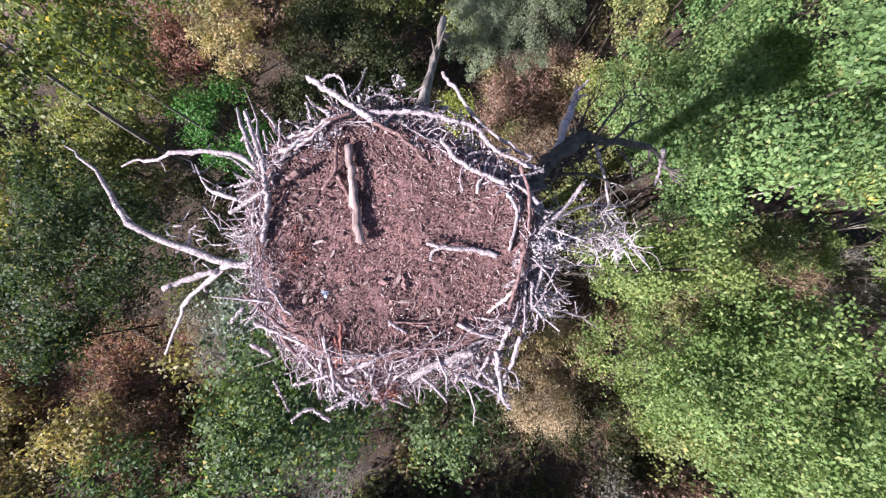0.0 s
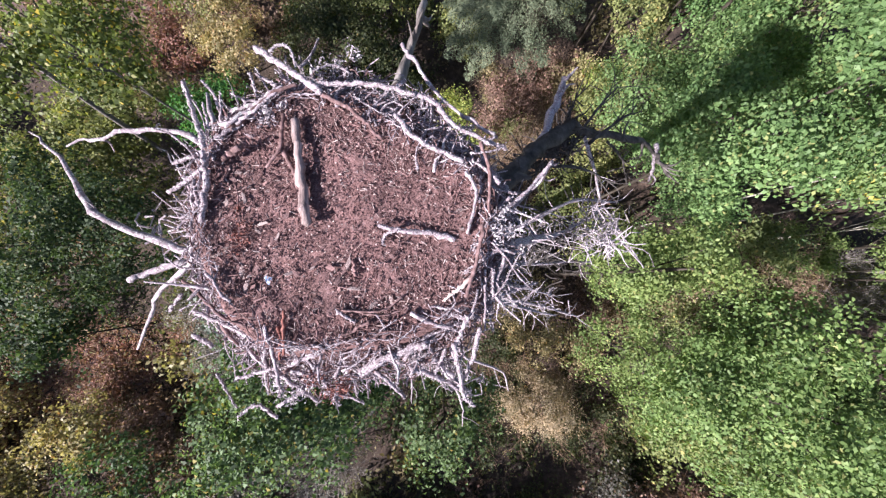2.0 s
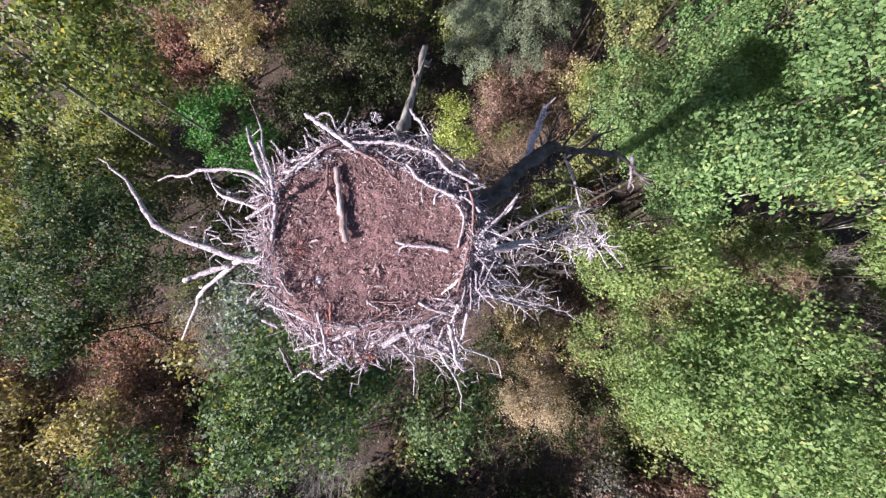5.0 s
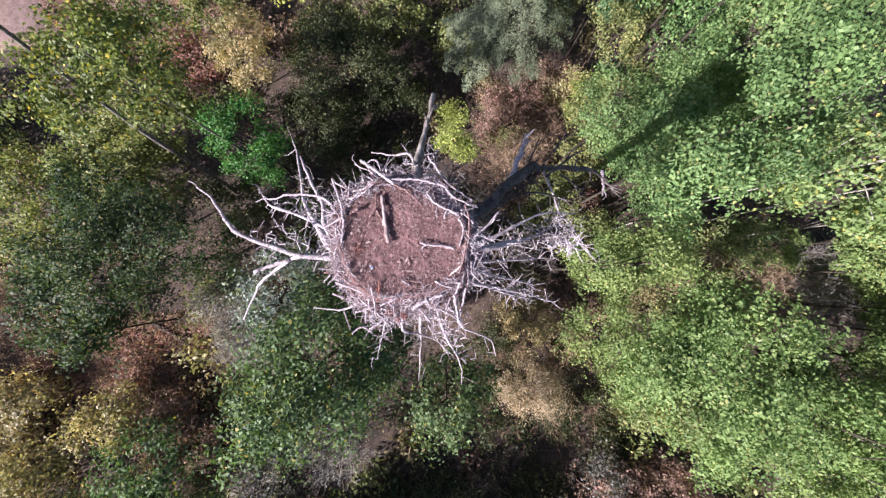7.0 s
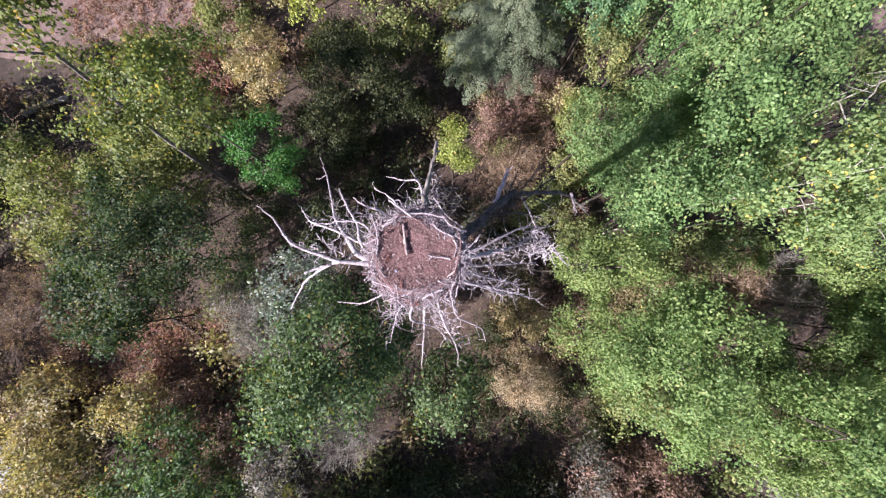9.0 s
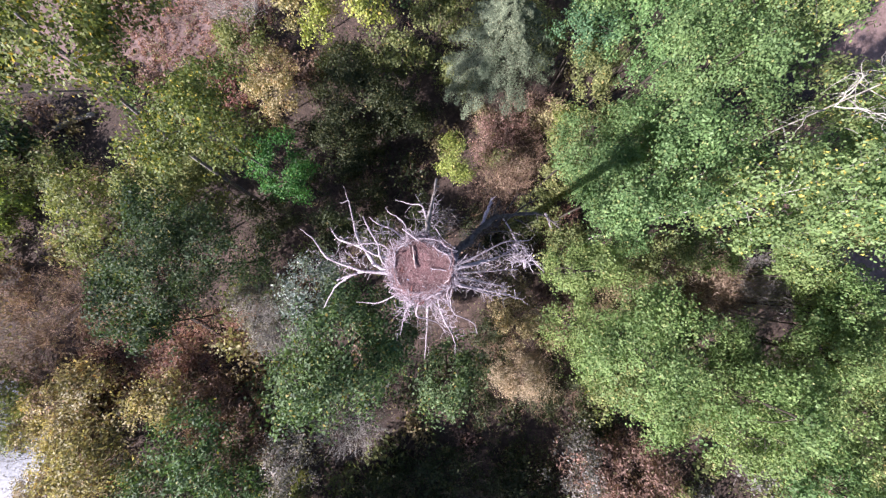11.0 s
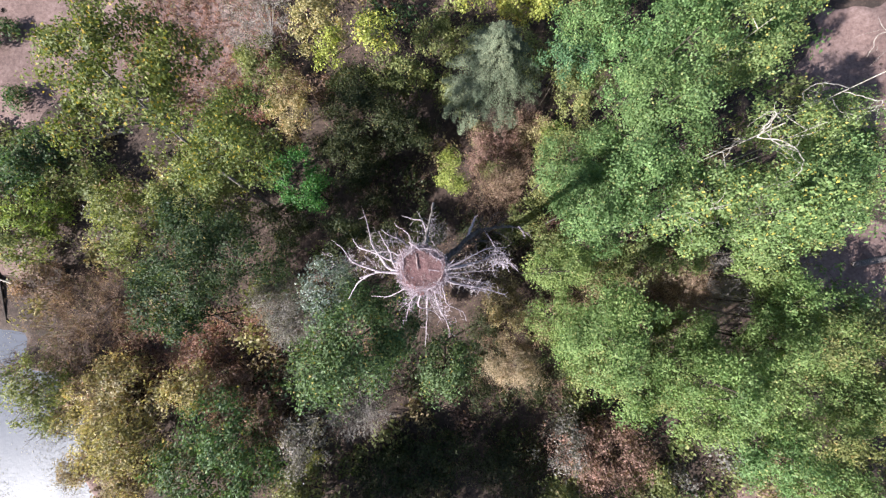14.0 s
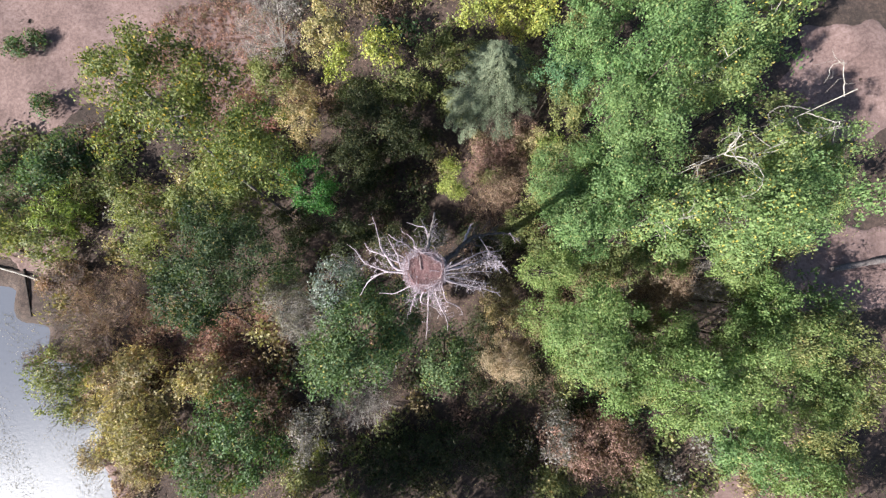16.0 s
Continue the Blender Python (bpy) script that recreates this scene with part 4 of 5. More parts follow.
limb([(-0.6, 0.1, 23.0), (-0.92, 0.25, 23.20), (-0.95, 0.49, 23.18), (-1.09, 0.63, 23.13), (-1.26, 0.68, 23.11), (-1.40, 0.69, 23.09), (-1.55, 0.68, 23.07), (-1.66, 0.65, 23.04), (-1.77, 0.66, 23.02), (-1.87, 0.63, 23.00)], 0.02, 0.005, 2, 0.15, "thin arching bleached branch", n=24)
limb([(-0.4, 0.1, 21.2), (-1.55, 0.51, 21.20), (-2.19, 0.79, 21.04), (-2.58, 0.93, 20.96), (-2.80, 1.06, 20.88), (-2.99, 1.33, 20.80)], 0.04, 0.01, 5, 0.4)
limb([(-0.3, 0.2, 20.6), (-1.07, 1.15, 20.50), (-1.78, 1.53, 19.93), (-2.21, 1.86, 19.35)], 0.04, 0.012, 5, 0.5)
limb([(-0.2, 0.3, 20.8), (-0.36, 1.87, 20.50), (-0.81, 2.14, 20.00), (-1.33, 2.38, 19.50)], 0.035, 0.01, 4, 0.4)
limb([(-0.36, 1.87, 20.5), (-0.53, 2.21, 20.00), (-0.71, 2.57, 19.50)], 0.018, 0.008, 2, 0.3)
limb([(-0.2, 0.3, 22.4), (-0.2, 0.85, 22.5), (-0.17, 1.25, 22.3), (-0.1, 1.7, 22.1), (0.03, 2.43, 21.82)], 0.09, 0.03, 4, 0.3, "stout grey broken limb with split bark", M_GREYBARK, 18)
# limbs right of the nest: its shade is put into the wood's colour
limb([(-0.1, 0.1, 21.9), (0.45, 0.5, 21.9), (0.86, 0.88, 21.75), (1.16, 1.19, 21.51), (1.60, 1.55, 21.13)], 0.10, 0.075, 10, 0.3, "thick shaggy limb with the nest's shade put into its colour", M_SNAGSHADE, 22)
limb([(1.60, 1.55, 21.13), (1.95, 1.64, 20.74), (2.50, 1.75, 20.36), (3.06, 1.81, 19.97), (3.45, 1.78, 19.59), (3.91, 1.53, 19.20)], 0.06, 0.028, 7, 0.4, "limb coloured dark for the nest's shade, bending down to a pale broken end", M_SNAGSHADE, 22)
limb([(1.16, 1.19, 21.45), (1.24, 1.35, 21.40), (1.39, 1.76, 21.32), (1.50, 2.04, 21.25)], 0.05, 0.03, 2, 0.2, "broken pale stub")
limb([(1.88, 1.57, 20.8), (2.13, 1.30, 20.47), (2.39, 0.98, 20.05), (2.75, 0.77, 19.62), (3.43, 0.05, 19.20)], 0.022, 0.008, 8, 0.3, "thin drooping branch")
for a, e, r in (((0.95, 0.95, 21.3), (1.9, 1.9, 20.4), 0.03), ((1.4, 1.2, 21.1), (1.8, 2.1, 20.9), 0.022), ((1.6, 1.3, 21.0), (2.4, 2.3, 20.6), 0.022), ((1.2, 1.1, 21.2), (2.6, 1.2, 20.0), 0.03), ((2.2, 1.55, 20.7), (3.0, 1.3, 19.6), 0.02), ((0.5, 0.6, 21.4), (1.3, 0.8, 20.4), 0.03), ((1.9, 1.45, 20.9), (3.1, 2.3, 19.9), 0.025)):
    limb([a, ((a[0] + e[0]) / 2, (a[1] + e[1]) / 2 + 0.06, (a[2] + e[2]) / 2 + 0.1), e], r, 0.007, 12, 0.5, "dead side branch with many twigs", M_SNAGSHADE)
limb([(3.35, 1.85, 19.8), (3.6, 1.7, 19.3), (3.75, 1.55, 18.9)], 0.04, 0.02, 1, 0.3)
limb([(0.0, 0.05, 21.4), (0.70, 0.21, 21.3), (1.32, 0.36, 20.7), (1.98, 0.56, 19.9), (2.6, 0.8, 19.5), (3.32, 0.13, 19.30)], 0.06, 0.012, 26, 0.6, "crooked limb thick with lichen-covered twigs")
limb([(0.0, 0.0, 20.6), (0.9, 0.05, 20.2), (1.7, 0.1, 19.7), (2.6, 0.15, 19.2)], 0.045, 0.01, 14, 0.5, "limb thick with lichen-covered twigs")
limb([(0.0, -0.1, 19.4), (0.7, -0.12, 19.3), (1.5, -0.28, 18.6), (2.5, -0.5, 17.8)], 0.045, 0.01, 12, 0.55, "limb thick with lichen-covered twigs")
limb([(0.0, -0.1, 20.2), (1.2, -0.5, 19.6), (2.1, -0.75, 18.9)], 0.04, 0.01, 12, 0.5)
limb([(-0.25, -0.2, 20.3), (-0.66, -1.15, 20.00), (-0.34, -1.38, 19.57), (0.00, -1.58, 19.13), (0.26, -1.97, 18.70)], 0.035, 0.009, 6, 0.4)
limb([(-0.4, -0.1, 20.4), (-1.40, -0.68, 20.00), (-1.92, -0.88, 19.50), (-2.67, -0.89, 19.00)], 0.035, 0.009, 2, 0.3)
limb([(-0.2, -0.15, 19.8), (-0.34, -1.05, 19.00), (-0.52, -2.37, 16.25), (-0.76, -4.07, 13.50)], 0.06, 0.012, 7, 0.6, "long grey limb hanging down from the trunk")
limb([(-0.1, -0.1, 20.6), (0.34, -0.59, 20.50), (0.46, -1.15, 20.00), (1.08, -1.50, 19.50), (1.27, -1.94, 19.00)], 0.03, 0.008, 6, 0.4)
limb([(0.25, 0.0, 22.6), (0.42, 0.14, 23.1), (0.51, 0.24, 23.2), (0.62, 0.33, 23.27), (0.69, 0.44, 23.35)], 0.022, 0.008, 3, 0.12, "short white branch beside the nest")



def twig_mass(a, e, n, reach, mat, label, thick=1.0):
    """Fine forked twigs along a limb, too many to pick apart."""
    a, e = np.array(a) - BASE, np.array(e) - BASE
    f = rngd.uniform(0, 1, n)
    s0 = a + (e - a) * f[:, None] + rngd.normal(size=(n, 3)) * reach * 0.25
    d = unit(unit(e - a) * 0.2 + rngd.normal(size=(n, 3)) * np.array([1, 1, 0.7])) * (rngd.uniform(0.25, 1, n) * reach * 0.5)[:, None]
    m = s0 + d
    t1 = m + unit(d + rngd.normal(size=(n, 3)) * reach * 0.35) * reach * 0.35
    p0 = np.concatenate([s0, m])
    p1 = np.concatenate([m, t1])
    part("twig_mass", rods_mesh("twig_mass", p0, p1, np.repeat([0.011, 0.007], n) * thick, np.repeat([0.007, 0.004], n) * thick, mat, 4), dead_tree, label, "stuff")


twig_mass((0.9, 0.3, 20.6), (2.6, 0.65, 19.5), 36, 0.55, M_SNAGSHADE, "tangle of dead twigs coloured dark for shade")
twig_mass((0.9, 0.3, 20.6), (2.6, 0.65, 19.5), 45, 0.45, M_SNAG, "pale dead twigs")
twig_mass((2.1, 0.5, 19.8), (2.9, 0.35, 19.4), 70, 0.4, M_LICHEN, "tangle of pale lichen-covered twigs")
twig_mass((0.8, -0.1, 19.0), (2.3, -0.4, 18.0), 30, 0.5, M_SNAGSHADE, "tangle of dead twigs coloured dark for shade")
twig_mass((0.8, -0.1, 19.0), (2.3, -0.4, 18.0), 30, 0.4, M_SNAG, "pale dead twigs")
twig_mass((0.7, 0.75, 21.6), (1.7, 1.55, 21.0), 190, 0.36, M_SNAGSHADE, "tangle of dead twigs coloured dark for shade")
twig_mass((-0.4, -0.6, 19.8), (0.3, -1.6, 19.0), 60, 0.5, M_SNAG, "pale dead twigs")
twig_mass((-0.6, 0.9, 20.3), (-1.9, 1.4, 20.0), 60, 0.5, M_SNAG, "pale dead twigs")

limb([(0.1, -0.15, 18.6), (0.9, -0.4, 18.4), (1.8, -0.6, 17.9), (2.7, -0.85, 17.3), (3.2, -1.0, 17.0)], 0.055, 0.014, 14, 0.45, "pale limb with drooping twigs")
limb([(0.0, 0.1, 20.9), (1.0, 0.45, 20.6), (2.0, 0.95, 20.1), (2.9, 1.05, 19.5)], 0.045, 0.01, 14, 0.5, "limb thick with lichen-covered twigs")
limb([(-0.35, 0.3, 20.9), (-0.75, 0.9, 20.8), (-0.95, 1.5, 20.6), (-1.45, 1.85, 20.4)], 0.035, 0.01, 6, 0.4, "thin bleached limb")
limb([(-0.3, -0.2, 20.4), (-0.9, -1.0, 20.0), (-1.15, -1.7, 19.6)], 0.03, 0.008, 5, 0.4)
limb([(-0.1, -0.2, 20.2), (0.1, -1.2, 19.6), (0.5, -2.1, 19.0), (0.55, -2.7, 18.5)], 0.032, 0.008, 6, 0.4)
for a, e, n, reach, mat in (((0.6, 0.15, 20.7), (3.0, 0.75, 19.5), 45, 0.5, M_GREYBARK), ((0.6, -0.2, 18.9), (2.9, -0.7, 17.3), 44, 0.5, M_SNAG), ((0.5, -0.35, 18.4), (2.6, -1.0, 17.2), 30, 0.45, M_GREYBARK), ((2.2, 0.9, 20.0), (3.0, 0.3, 19.4), 44, 0.45, M_LICHEN), ((0.7, 0.3, 20.2), (2.8, 0.1, 19.0), 60, 0.5, M_SNAGSHADE), ((-0.5, 0.9, 20.3), (-0.1, 2.2, 19.9), 90, 0.55, M_SNAG), ((0.0, 1.0, 20.2), (0.35, 1.9, 19.8), 70, 0.55, M_GREYBARK), ((-1.2, 0.15, 21.7), (-2.7, 0.45, 21.5), 40, 0.4, M_SNAG), ((-1.2, 0.5, 21.1), (-2.7, 1.1, 20.8), 60, 0.45, M_SNAG), ((-1.5, 0.4, 20.9), (-2.5, 1.7, 20.1), 45, 0.4, M_GREYBARK), ((-0.5, -0.6, 20.0), (-0.5, -2.4, 16.4), 50, 0.5, M_GREYBARK), ((-0.2, -0.6, 19.9), (0.7, -2.0, 19.0), 60, 0.5, M_SNAG), ((-0.6, -0.5, 20.2), (-1.2, -1.5, 19.7), 60, 0.45, M_SNAG)):
    twig_mass(a, e, n, reach, mat, "tangle of dead twigs", 1.05)

# ---- the nest ----
nest = thing("nest", -0.2, 0.18, 22.6, "large stick nest with a brown flat floor on a dead treetop", "nest")
NB = np.array([-0.2, 0.18, 22.6])
rn = np.random.default_rng(21)


def rim(a):
    """Radius of the nest's floor in the direction a."""
    return 0.56 - 0.055 * np.cos(a) - 0.03 * np.sin(a) + 0.05 * np.cos(2 * a) - 0.03 * np.sin(2 * a) + 0.03 * np.cos(3 * a) + 0.012 * np.sin(5 * a)


# floor: a shallow uneven cup of packed duff that closes below
NA, NR = 96, 34
fv = []
for i in range(NR + 1):
    f = i / NR
    for k in range(NA):
        a = 2 * math.pi * k / NA
        r = rim(a) * 1.06 * f
        z = 0.775 + 0.03 * f ** 4 - 0.06 * max(0.0, f - 0.9) + 0.012 * noise.noise((r * math.cos(a) * 6, r * math.sin(a) * 6, 0)) * 2 + 0.006 * noise.noise((r * math.cos(a) * 25, r * math.sin(a) * 25, 3)) * 2
        fv.append((r * math.cos(a), r * math.sin(a), z))
for f, z in ((1.15, 0.62), (1.08, 0.42), (0.75, 0.2), (0.3, 0.02)):
    for k in range(NA):
        a = 2 * math.pi * k / NA
        g = rim(a) * (f + (0.2 * max(0, -math.sin(a)) + 0.3 * math.exp(-((a - 1.15) / 0.5) ** 2) if f > 1 else 0))
        fv.append((g * math.cos(a), g * math.sin(a), z - 0.12 * max(0, -math.sin(a)) * (f > 1)))
rings = NR + 5
fq = [[i * NA + k, i * NA + (k + 1) % NA, (i + 1) * NA + (k + 1) % NA, (i + 1) * NA + k] for i in range(rings - 1) for k in range(NA)]
part("nest_floor", indexed_mesh("nest_floor", np.array(fv), np.array(fq), M_DUFF), nest, "packed brown duff and rotten wood crumbs")


def inside(n, power=0.5, edge=0.98):
    a = rn.uniform(0, 2 * math.pi, n)
    r = rim(a) * edge * rn.uniform(0, 1, n) ** power
    return a, np.stack([r * np.cos(a), r * np.sin(a), np.full(n, 0.785)], -1), r / rim(a)


def litter(name, n, mat, length, thick, label, power=0.5, tilt=0.25):
    a, p, f = inside(n, power)
    d = rn.normal(size=(n, 3)) * np.array([1, 1, tilt])
    d = unit(d) * (rn.uniform(0.4, 1.4, n) * length)[:, None] / 2
    p[:, 2] += 0.02 * f ** 4 + np.abs(rn.normal(size=n)) * 0.006 + np.abs(d[:, 2]) * 0.6
    t = rn.uniform(0.5, 1.4, n) * thick
    part(name, rods_mesh(name, p - d, p + d, t, t * 0.7, mat, 4), nest, label, "stuff")


litter("crumb_litter", 2500, M_CHIP, 0.010, 0.0018, "brown rotten wood crumbs")
litter("twig_litter", 380, M_STICKDARK, 0.05, 0.0014, "fine brown twigs", 0.3, 0.12)
litter("chip_litter", 480, M_CHIP, 0.036, 0.003, "brown bark chips", 0.24, 0.12)
litter("bark_litter", 110, M_STICKDARK, 0.05, 0.0032, "dark bark strips", 0.2, 0.12)
litter("splinter_litter", 520, M_PALECHIP, 0.024, 0.0024, "pale splinters", 0.36)
a_, p_, f_ = inside(9000, 0.5, 1.06)
p_[:, 2] += 0.02 * f_ ** 4 + np.abs(rn.normal(size=9000)) * 0.004
part("flake_litter", leaves_mesh("flake_litter", rn, p_, rn.normal(size=(9000, 3)) * 0.5 + np.array([0, 0, 1.0]), 0.011, M_CHIP, 0.7, 0.16), nest, "brown wood flakes", "stuff")
a_, p_, f_ = inside(700, 0.45, 1.0)
p_[:, 2] += 0.02 * f_ ** 4 + 0.004
part("flake_litter", leaves_mesh("flake_litter", rn, p_, rn.normal(size=(700, 3)) * 0.4 + np.array([0, 0, 1.0]), 0.011, M_PALECHIP, 0.6, 0.15), nest, "pale wood flakes", "stuff")


# single flat chips of bark and wood lying on the floor, most of them to the south-west
def chip_mesh(seed):
    g = np.random.default_rng(seed)
    k = 6
    a = np.sort(g.uniform(0, 2 * math.pi, k))
    x, y = np.cos(a) * g.uniform(0.8, 1.0, k), np.sin(a) * g.uniform(0.28, 0.45, k)
    top = np.stack([x, y, 0.10 + g.normal(size=k) * 0.04], -1)
    v = np.concatenate([np.column_stack([x * 1.06, y * 1.1, np.zeros(k)]), top, [[0, 0, 0.14]]])
    me = bpy.data.meshes.new("wood_chip")
    me.from_pydata([tuple(p) for p in v], [], [[i, (i + 1) % k, k + (i + 1) % k, k + i] for i in range(k)] + [[k + i, k + (i + 1) % k, 2 * k] for i in range(k)])
    return me


chip_kinds = []
for seed, mat in enumerate((M_CHIP, M_PALECHIP, M_STICKDARK, M_CHIP, M_STICKDARK, M_LOGWOOD)):
    chip_kinds.append(chip_mesh(seed))
    chip_kinds[-1].materials.append(mat)
for k in range(110):
    a = -2.2 + rn.normal() * 1.0
    r = rim(a) * min(rn.uniform(0.25, 1.05) ** 0.7, 1.02)
    ob = part("wood_chip", chip_kinds[int(rn.integers(0, 6))], nest)
    ob.location = (r * math.cos(a), r * math.sin(a), 0.796)
    ob.rotation_euler = (rn.normal() * 0.2, rn.normal() * 0.2, rn.uniform(0, 6.28))
    ob.scale = (rn.uniform(0.012, 0.034),) * 3


flakes = []


def stick(pts, r0, r1, mat=None, label="", n=9, name="stick"):
    """One stick of the nest, given in the place's own metres."""
    if mat in (None, M_STICK):
        k = int(650 * np.linalg.norm(np.array(pts[-1]) - np.array(pts[0])))
        flakes.append(spline(np.array(pts) - NB, 40)[rn.integers(0, 40, k)] + rn.normal(size=(k, 3)) * r0 * 0.62)
    return part(name, tube_mesh(name, rn, np.array(pts) - NB, r0, r1, mat or M_STICK, n + 6, 8, 0.1, min(0.004, r0 * 0.3)), nest, label)


stick([(-0.438, 0.595, 23.425), (-0.41, 0.37, 23.42), (-0.378, 0.146, 23.415)], 0.019, 0.021, M_LOGWOOD, "stout grey-brown log lying on the nest floor", 10, "log")
stick([(-0.49, 0.62, 23.43), (-0.50, 0.48, 23.42), (-0.56, 0.39, 23.41)], 0.009, 0.006, M_STICKDARK)
stick([(-0.50, 0.48, 23.405), (-0.45, 0.38, 23.4), (-0.42, 0.30, 23.395)], 0.011, 0.010, M_STICKDARK)
stick([(-0.072, 0.138, 23.42), (0.03, 0.115, 23.42), (0.16, 0.105, 23.40), (0.25, 0.08, 23.4)], 0.009, 0.014, M_STICK, "forked pale stick lying on the nest floor", 10)
stick([(-0.06, 0.06, 23.4), (-0.045, 0.10, 23.4), (0.0, 0.12, 23.415)], 0.006, 0.008, M_STICK)
stick([(-0.185, -0.01, 23.395), (-0.172, -0.075, 23.395)], 0.006, 0.009, M_CHIP, "pale bark chip", 5)
stick([(-0.659, 0.965, 23.36), (-0.573, 0.895, 23.38), (-0.477, 0.825, 23.41), (-0.385, 0.750, 23.44), (-0.319, 0.702, 23.46)], 0.0128, 0.0160, M_STICK, "thick white branch", 16)
stick([(-0.586, 0.934, 23.38), (-0.537, 0.955, 23.39), (-0.485, 0.935, 23.39), (-0.454, 0.846, 23.40)], 0.0064, 0.0040, M_STICK, "thin arching white twig", 14)
stick([(-0.378, 1.020, 23.34), (-0.406, 0.910, 23.37), (-0.439, 0.843, 23.40)], 0.0040, 0.0072, M_STICK, "", 12)
stick([(-0.322, 0.707, 23.45), (-0.183, 0.623, 23.44), (-0.065, 0.514, 23.42)], 0.0112, 0.0080, M_STICKDARK, "", 12)
stick([(-0.334, 0.743, 23.45), (-0.230, 0.749, 23.44), (-0.089, 0.744, 23.44), (0.077, 0.705, 23.43)], 0.0096, 0.0112, M_STICK, "long curved white branch", 14)
stick([(0.073, 0.715, 23.42), (0.163, 0.680, 23.41), (0.240, 0.585, 23.40), (0.371, 0.523, 23.39), (0.476, 0.480, 23.38)], 0.0112, 0.0096, M_STICK, "lichen-crusted white branch", 16)
stick([(0.005, 1.022, 23.30), (0.074, 0.913, 23.32), (0.142, 0.806, 23.33), (0.261, 0.675, 23.34), (0.430, 0.560, 23.36)], 0.0104, 0.0080, M_SNAG, "lichen-crusted grey branch", 16)
stick([(-0.003, 0.604, 23.45), (0.072, 0.516, 23.45), (0.160, 0.466, 23.44), (0.285, 0.410, 23.44)], 0.0104, 0.0104, M_STICK, "white branch along the rim", 14)
stick([(-0.733, 0.543, 23.42), (-0.654, 0.600, 23.43), (-0.570, 0.669, 23.44), (-0.520, 0.706, 23.45), (-0.424, 0.732, 23.46)], 0.0096, 0.0080, M_STICKDARK, "", 16)
stick([(-0.730, 0.639, 23.41), (-0.599, 0.669, 23.43), (-0.513, 0.729, 23.44)], 0.0080, 0.0080, M_SNAG, "", 12)
stick([(-0.684, 0.572, 23.44), (-0.590, 0.636, 23.45), (-0.486, 0.731, 23.45)], 0.0072, 0.0064, M_SNAG, "", 12)
stick([(-0.814, 0.465, 23.44), (-0.824, 0.522, 23.45), (-0.865, 0.626, 23.45), (-0.901, 0.743, 23.46)], 0.0104, 0.0080, M_STICK, "grey upright branch at the rim", 14)
stick([(-0.814, 0.450, 23.45), (-0.800, 0.324, 23.44), (-0.824, 0.151, 23.42)], 0.0128, 0.0128, M_STICK, "grey branch along the rim", 12)
stick([(-0.970, 0.410, 23.40), (-0.865, 0.435, 23.42)], 0.0072, 0.0080, M_STICK, "", 10)
stick([(-1.014, 0.292, 23.36), (-0.902, 0.346, 23.39), (-0.833, 0.381, 23.42)], 0.0096, 0.0080, M_STICK, "", 12)
stick([(-0.773, 0.653, 23.42), (-0.794, 0.709, 23.43), (-0.837, 0.759, 23.44)], 0.0064, 0.0040, M_STICK, "", 12)
stick([(-0.759, 0.592, 23.42), (-0.743, 0.701, 23.46)], 0.0056, 0.0032, M_STICK, "", 10)
stick([(-0.805, 0.552, 23.43), (-0.816, 0.653, 23.46)], 0.0064, 0.0040, M_SNAG, "", 10)
stick([(-0.615, 0.726, 23.42), (-0.624, 0.786, 23.46)], 0.0064, 0.0040, M_STICK, "", 10)
stick([(-0.526, 0.751, 23.42), (-0.617, 0.801, 23.42)], 0.0064, 0.0048, M_STICK, "", 10)
stick([(-0.742, 0.420, 23.43), (-0.636, 0.479, 23.45)], 0.0128, 0.0136, M_STICKDARK, "short broken log", 10)
stick([(-0.948, -0.096, 23.34), (-0.848, -0.166, 23.36), (-0.739, -0.245, 23.39), (-0.623, -0.287, 23.41)], 0.0080, 0.0064, M_STICKDARK, "", 14)
stick([(-0.900, -0.235, 23.32), (-0.785, -0.274, 23.34), (-0.679, -0.312, 23.36), (-0.600, -0.338, 23.38)], 0.0104, 0.0080, M_STICK, "white branch at the rim", 14)
stick([(-0.947, -0.350, 23.25), (-0.825, -0.389, 23.30)], 0.0104, 0.0088, M_STICK, "", 10)
stick([(-0.946, -0.156, 23.34), (-1.027, -0.232, 23.30)], 0.0072, 0.0056, M_STICK, "", 10)
stick([(-0.463, -0.457, 23.36), (-0.342, -0.406, 23.38), (-0.246, -0.345, 23.40)], 0.0104, 0.0096, M_STICK, "white branch across the rim", 12)
stick([(-0.246, -0.345, 23.40), (-0.176, -0.304, 23.41), (-0.107, -0.263, 23.42)], 0.0096, 0.0072, M_STICKDARK, "", 12)
stick([(-0.539, -0.285, 23.42), (-0.514, -0.405, 23.39), (-0.511, -0.505, 23.35), (-0.503, -0.573, 23.32)], 0.0088, 0.0064, M_SNAG, "grey stick pointing out of the nest", 14)
stick([(-0.486, -0.287, 23.41), (-0.483, -0.358, 23.39), (-0.490, -0.429, 23.38)], 0.0080, 0.0048, M_REDROT, "red rotten stick", 12)
stick([(-0.463, -0.293, 23.41), (-0.476, -0.381, 23.39)], 0.0064, 0.0048, M_REDROT, "red rotten stick", 10)
stick([(-0.162, -0.500, 23.33), (-0.065, -0.438, 23.35), (0.030, -0.401, 23.36), (0.135, -0.361, 23.38)], 0.0192, 0.0176, M_STICK, "thick bleached log along the rim", 14)
stick([(-0.571, -0.736, 23.20), (-0.683, -0.687, 23.18), (-0.780, -0.751, 23.16)], 0.0080, 0.0048, M_STICK, "", 12)
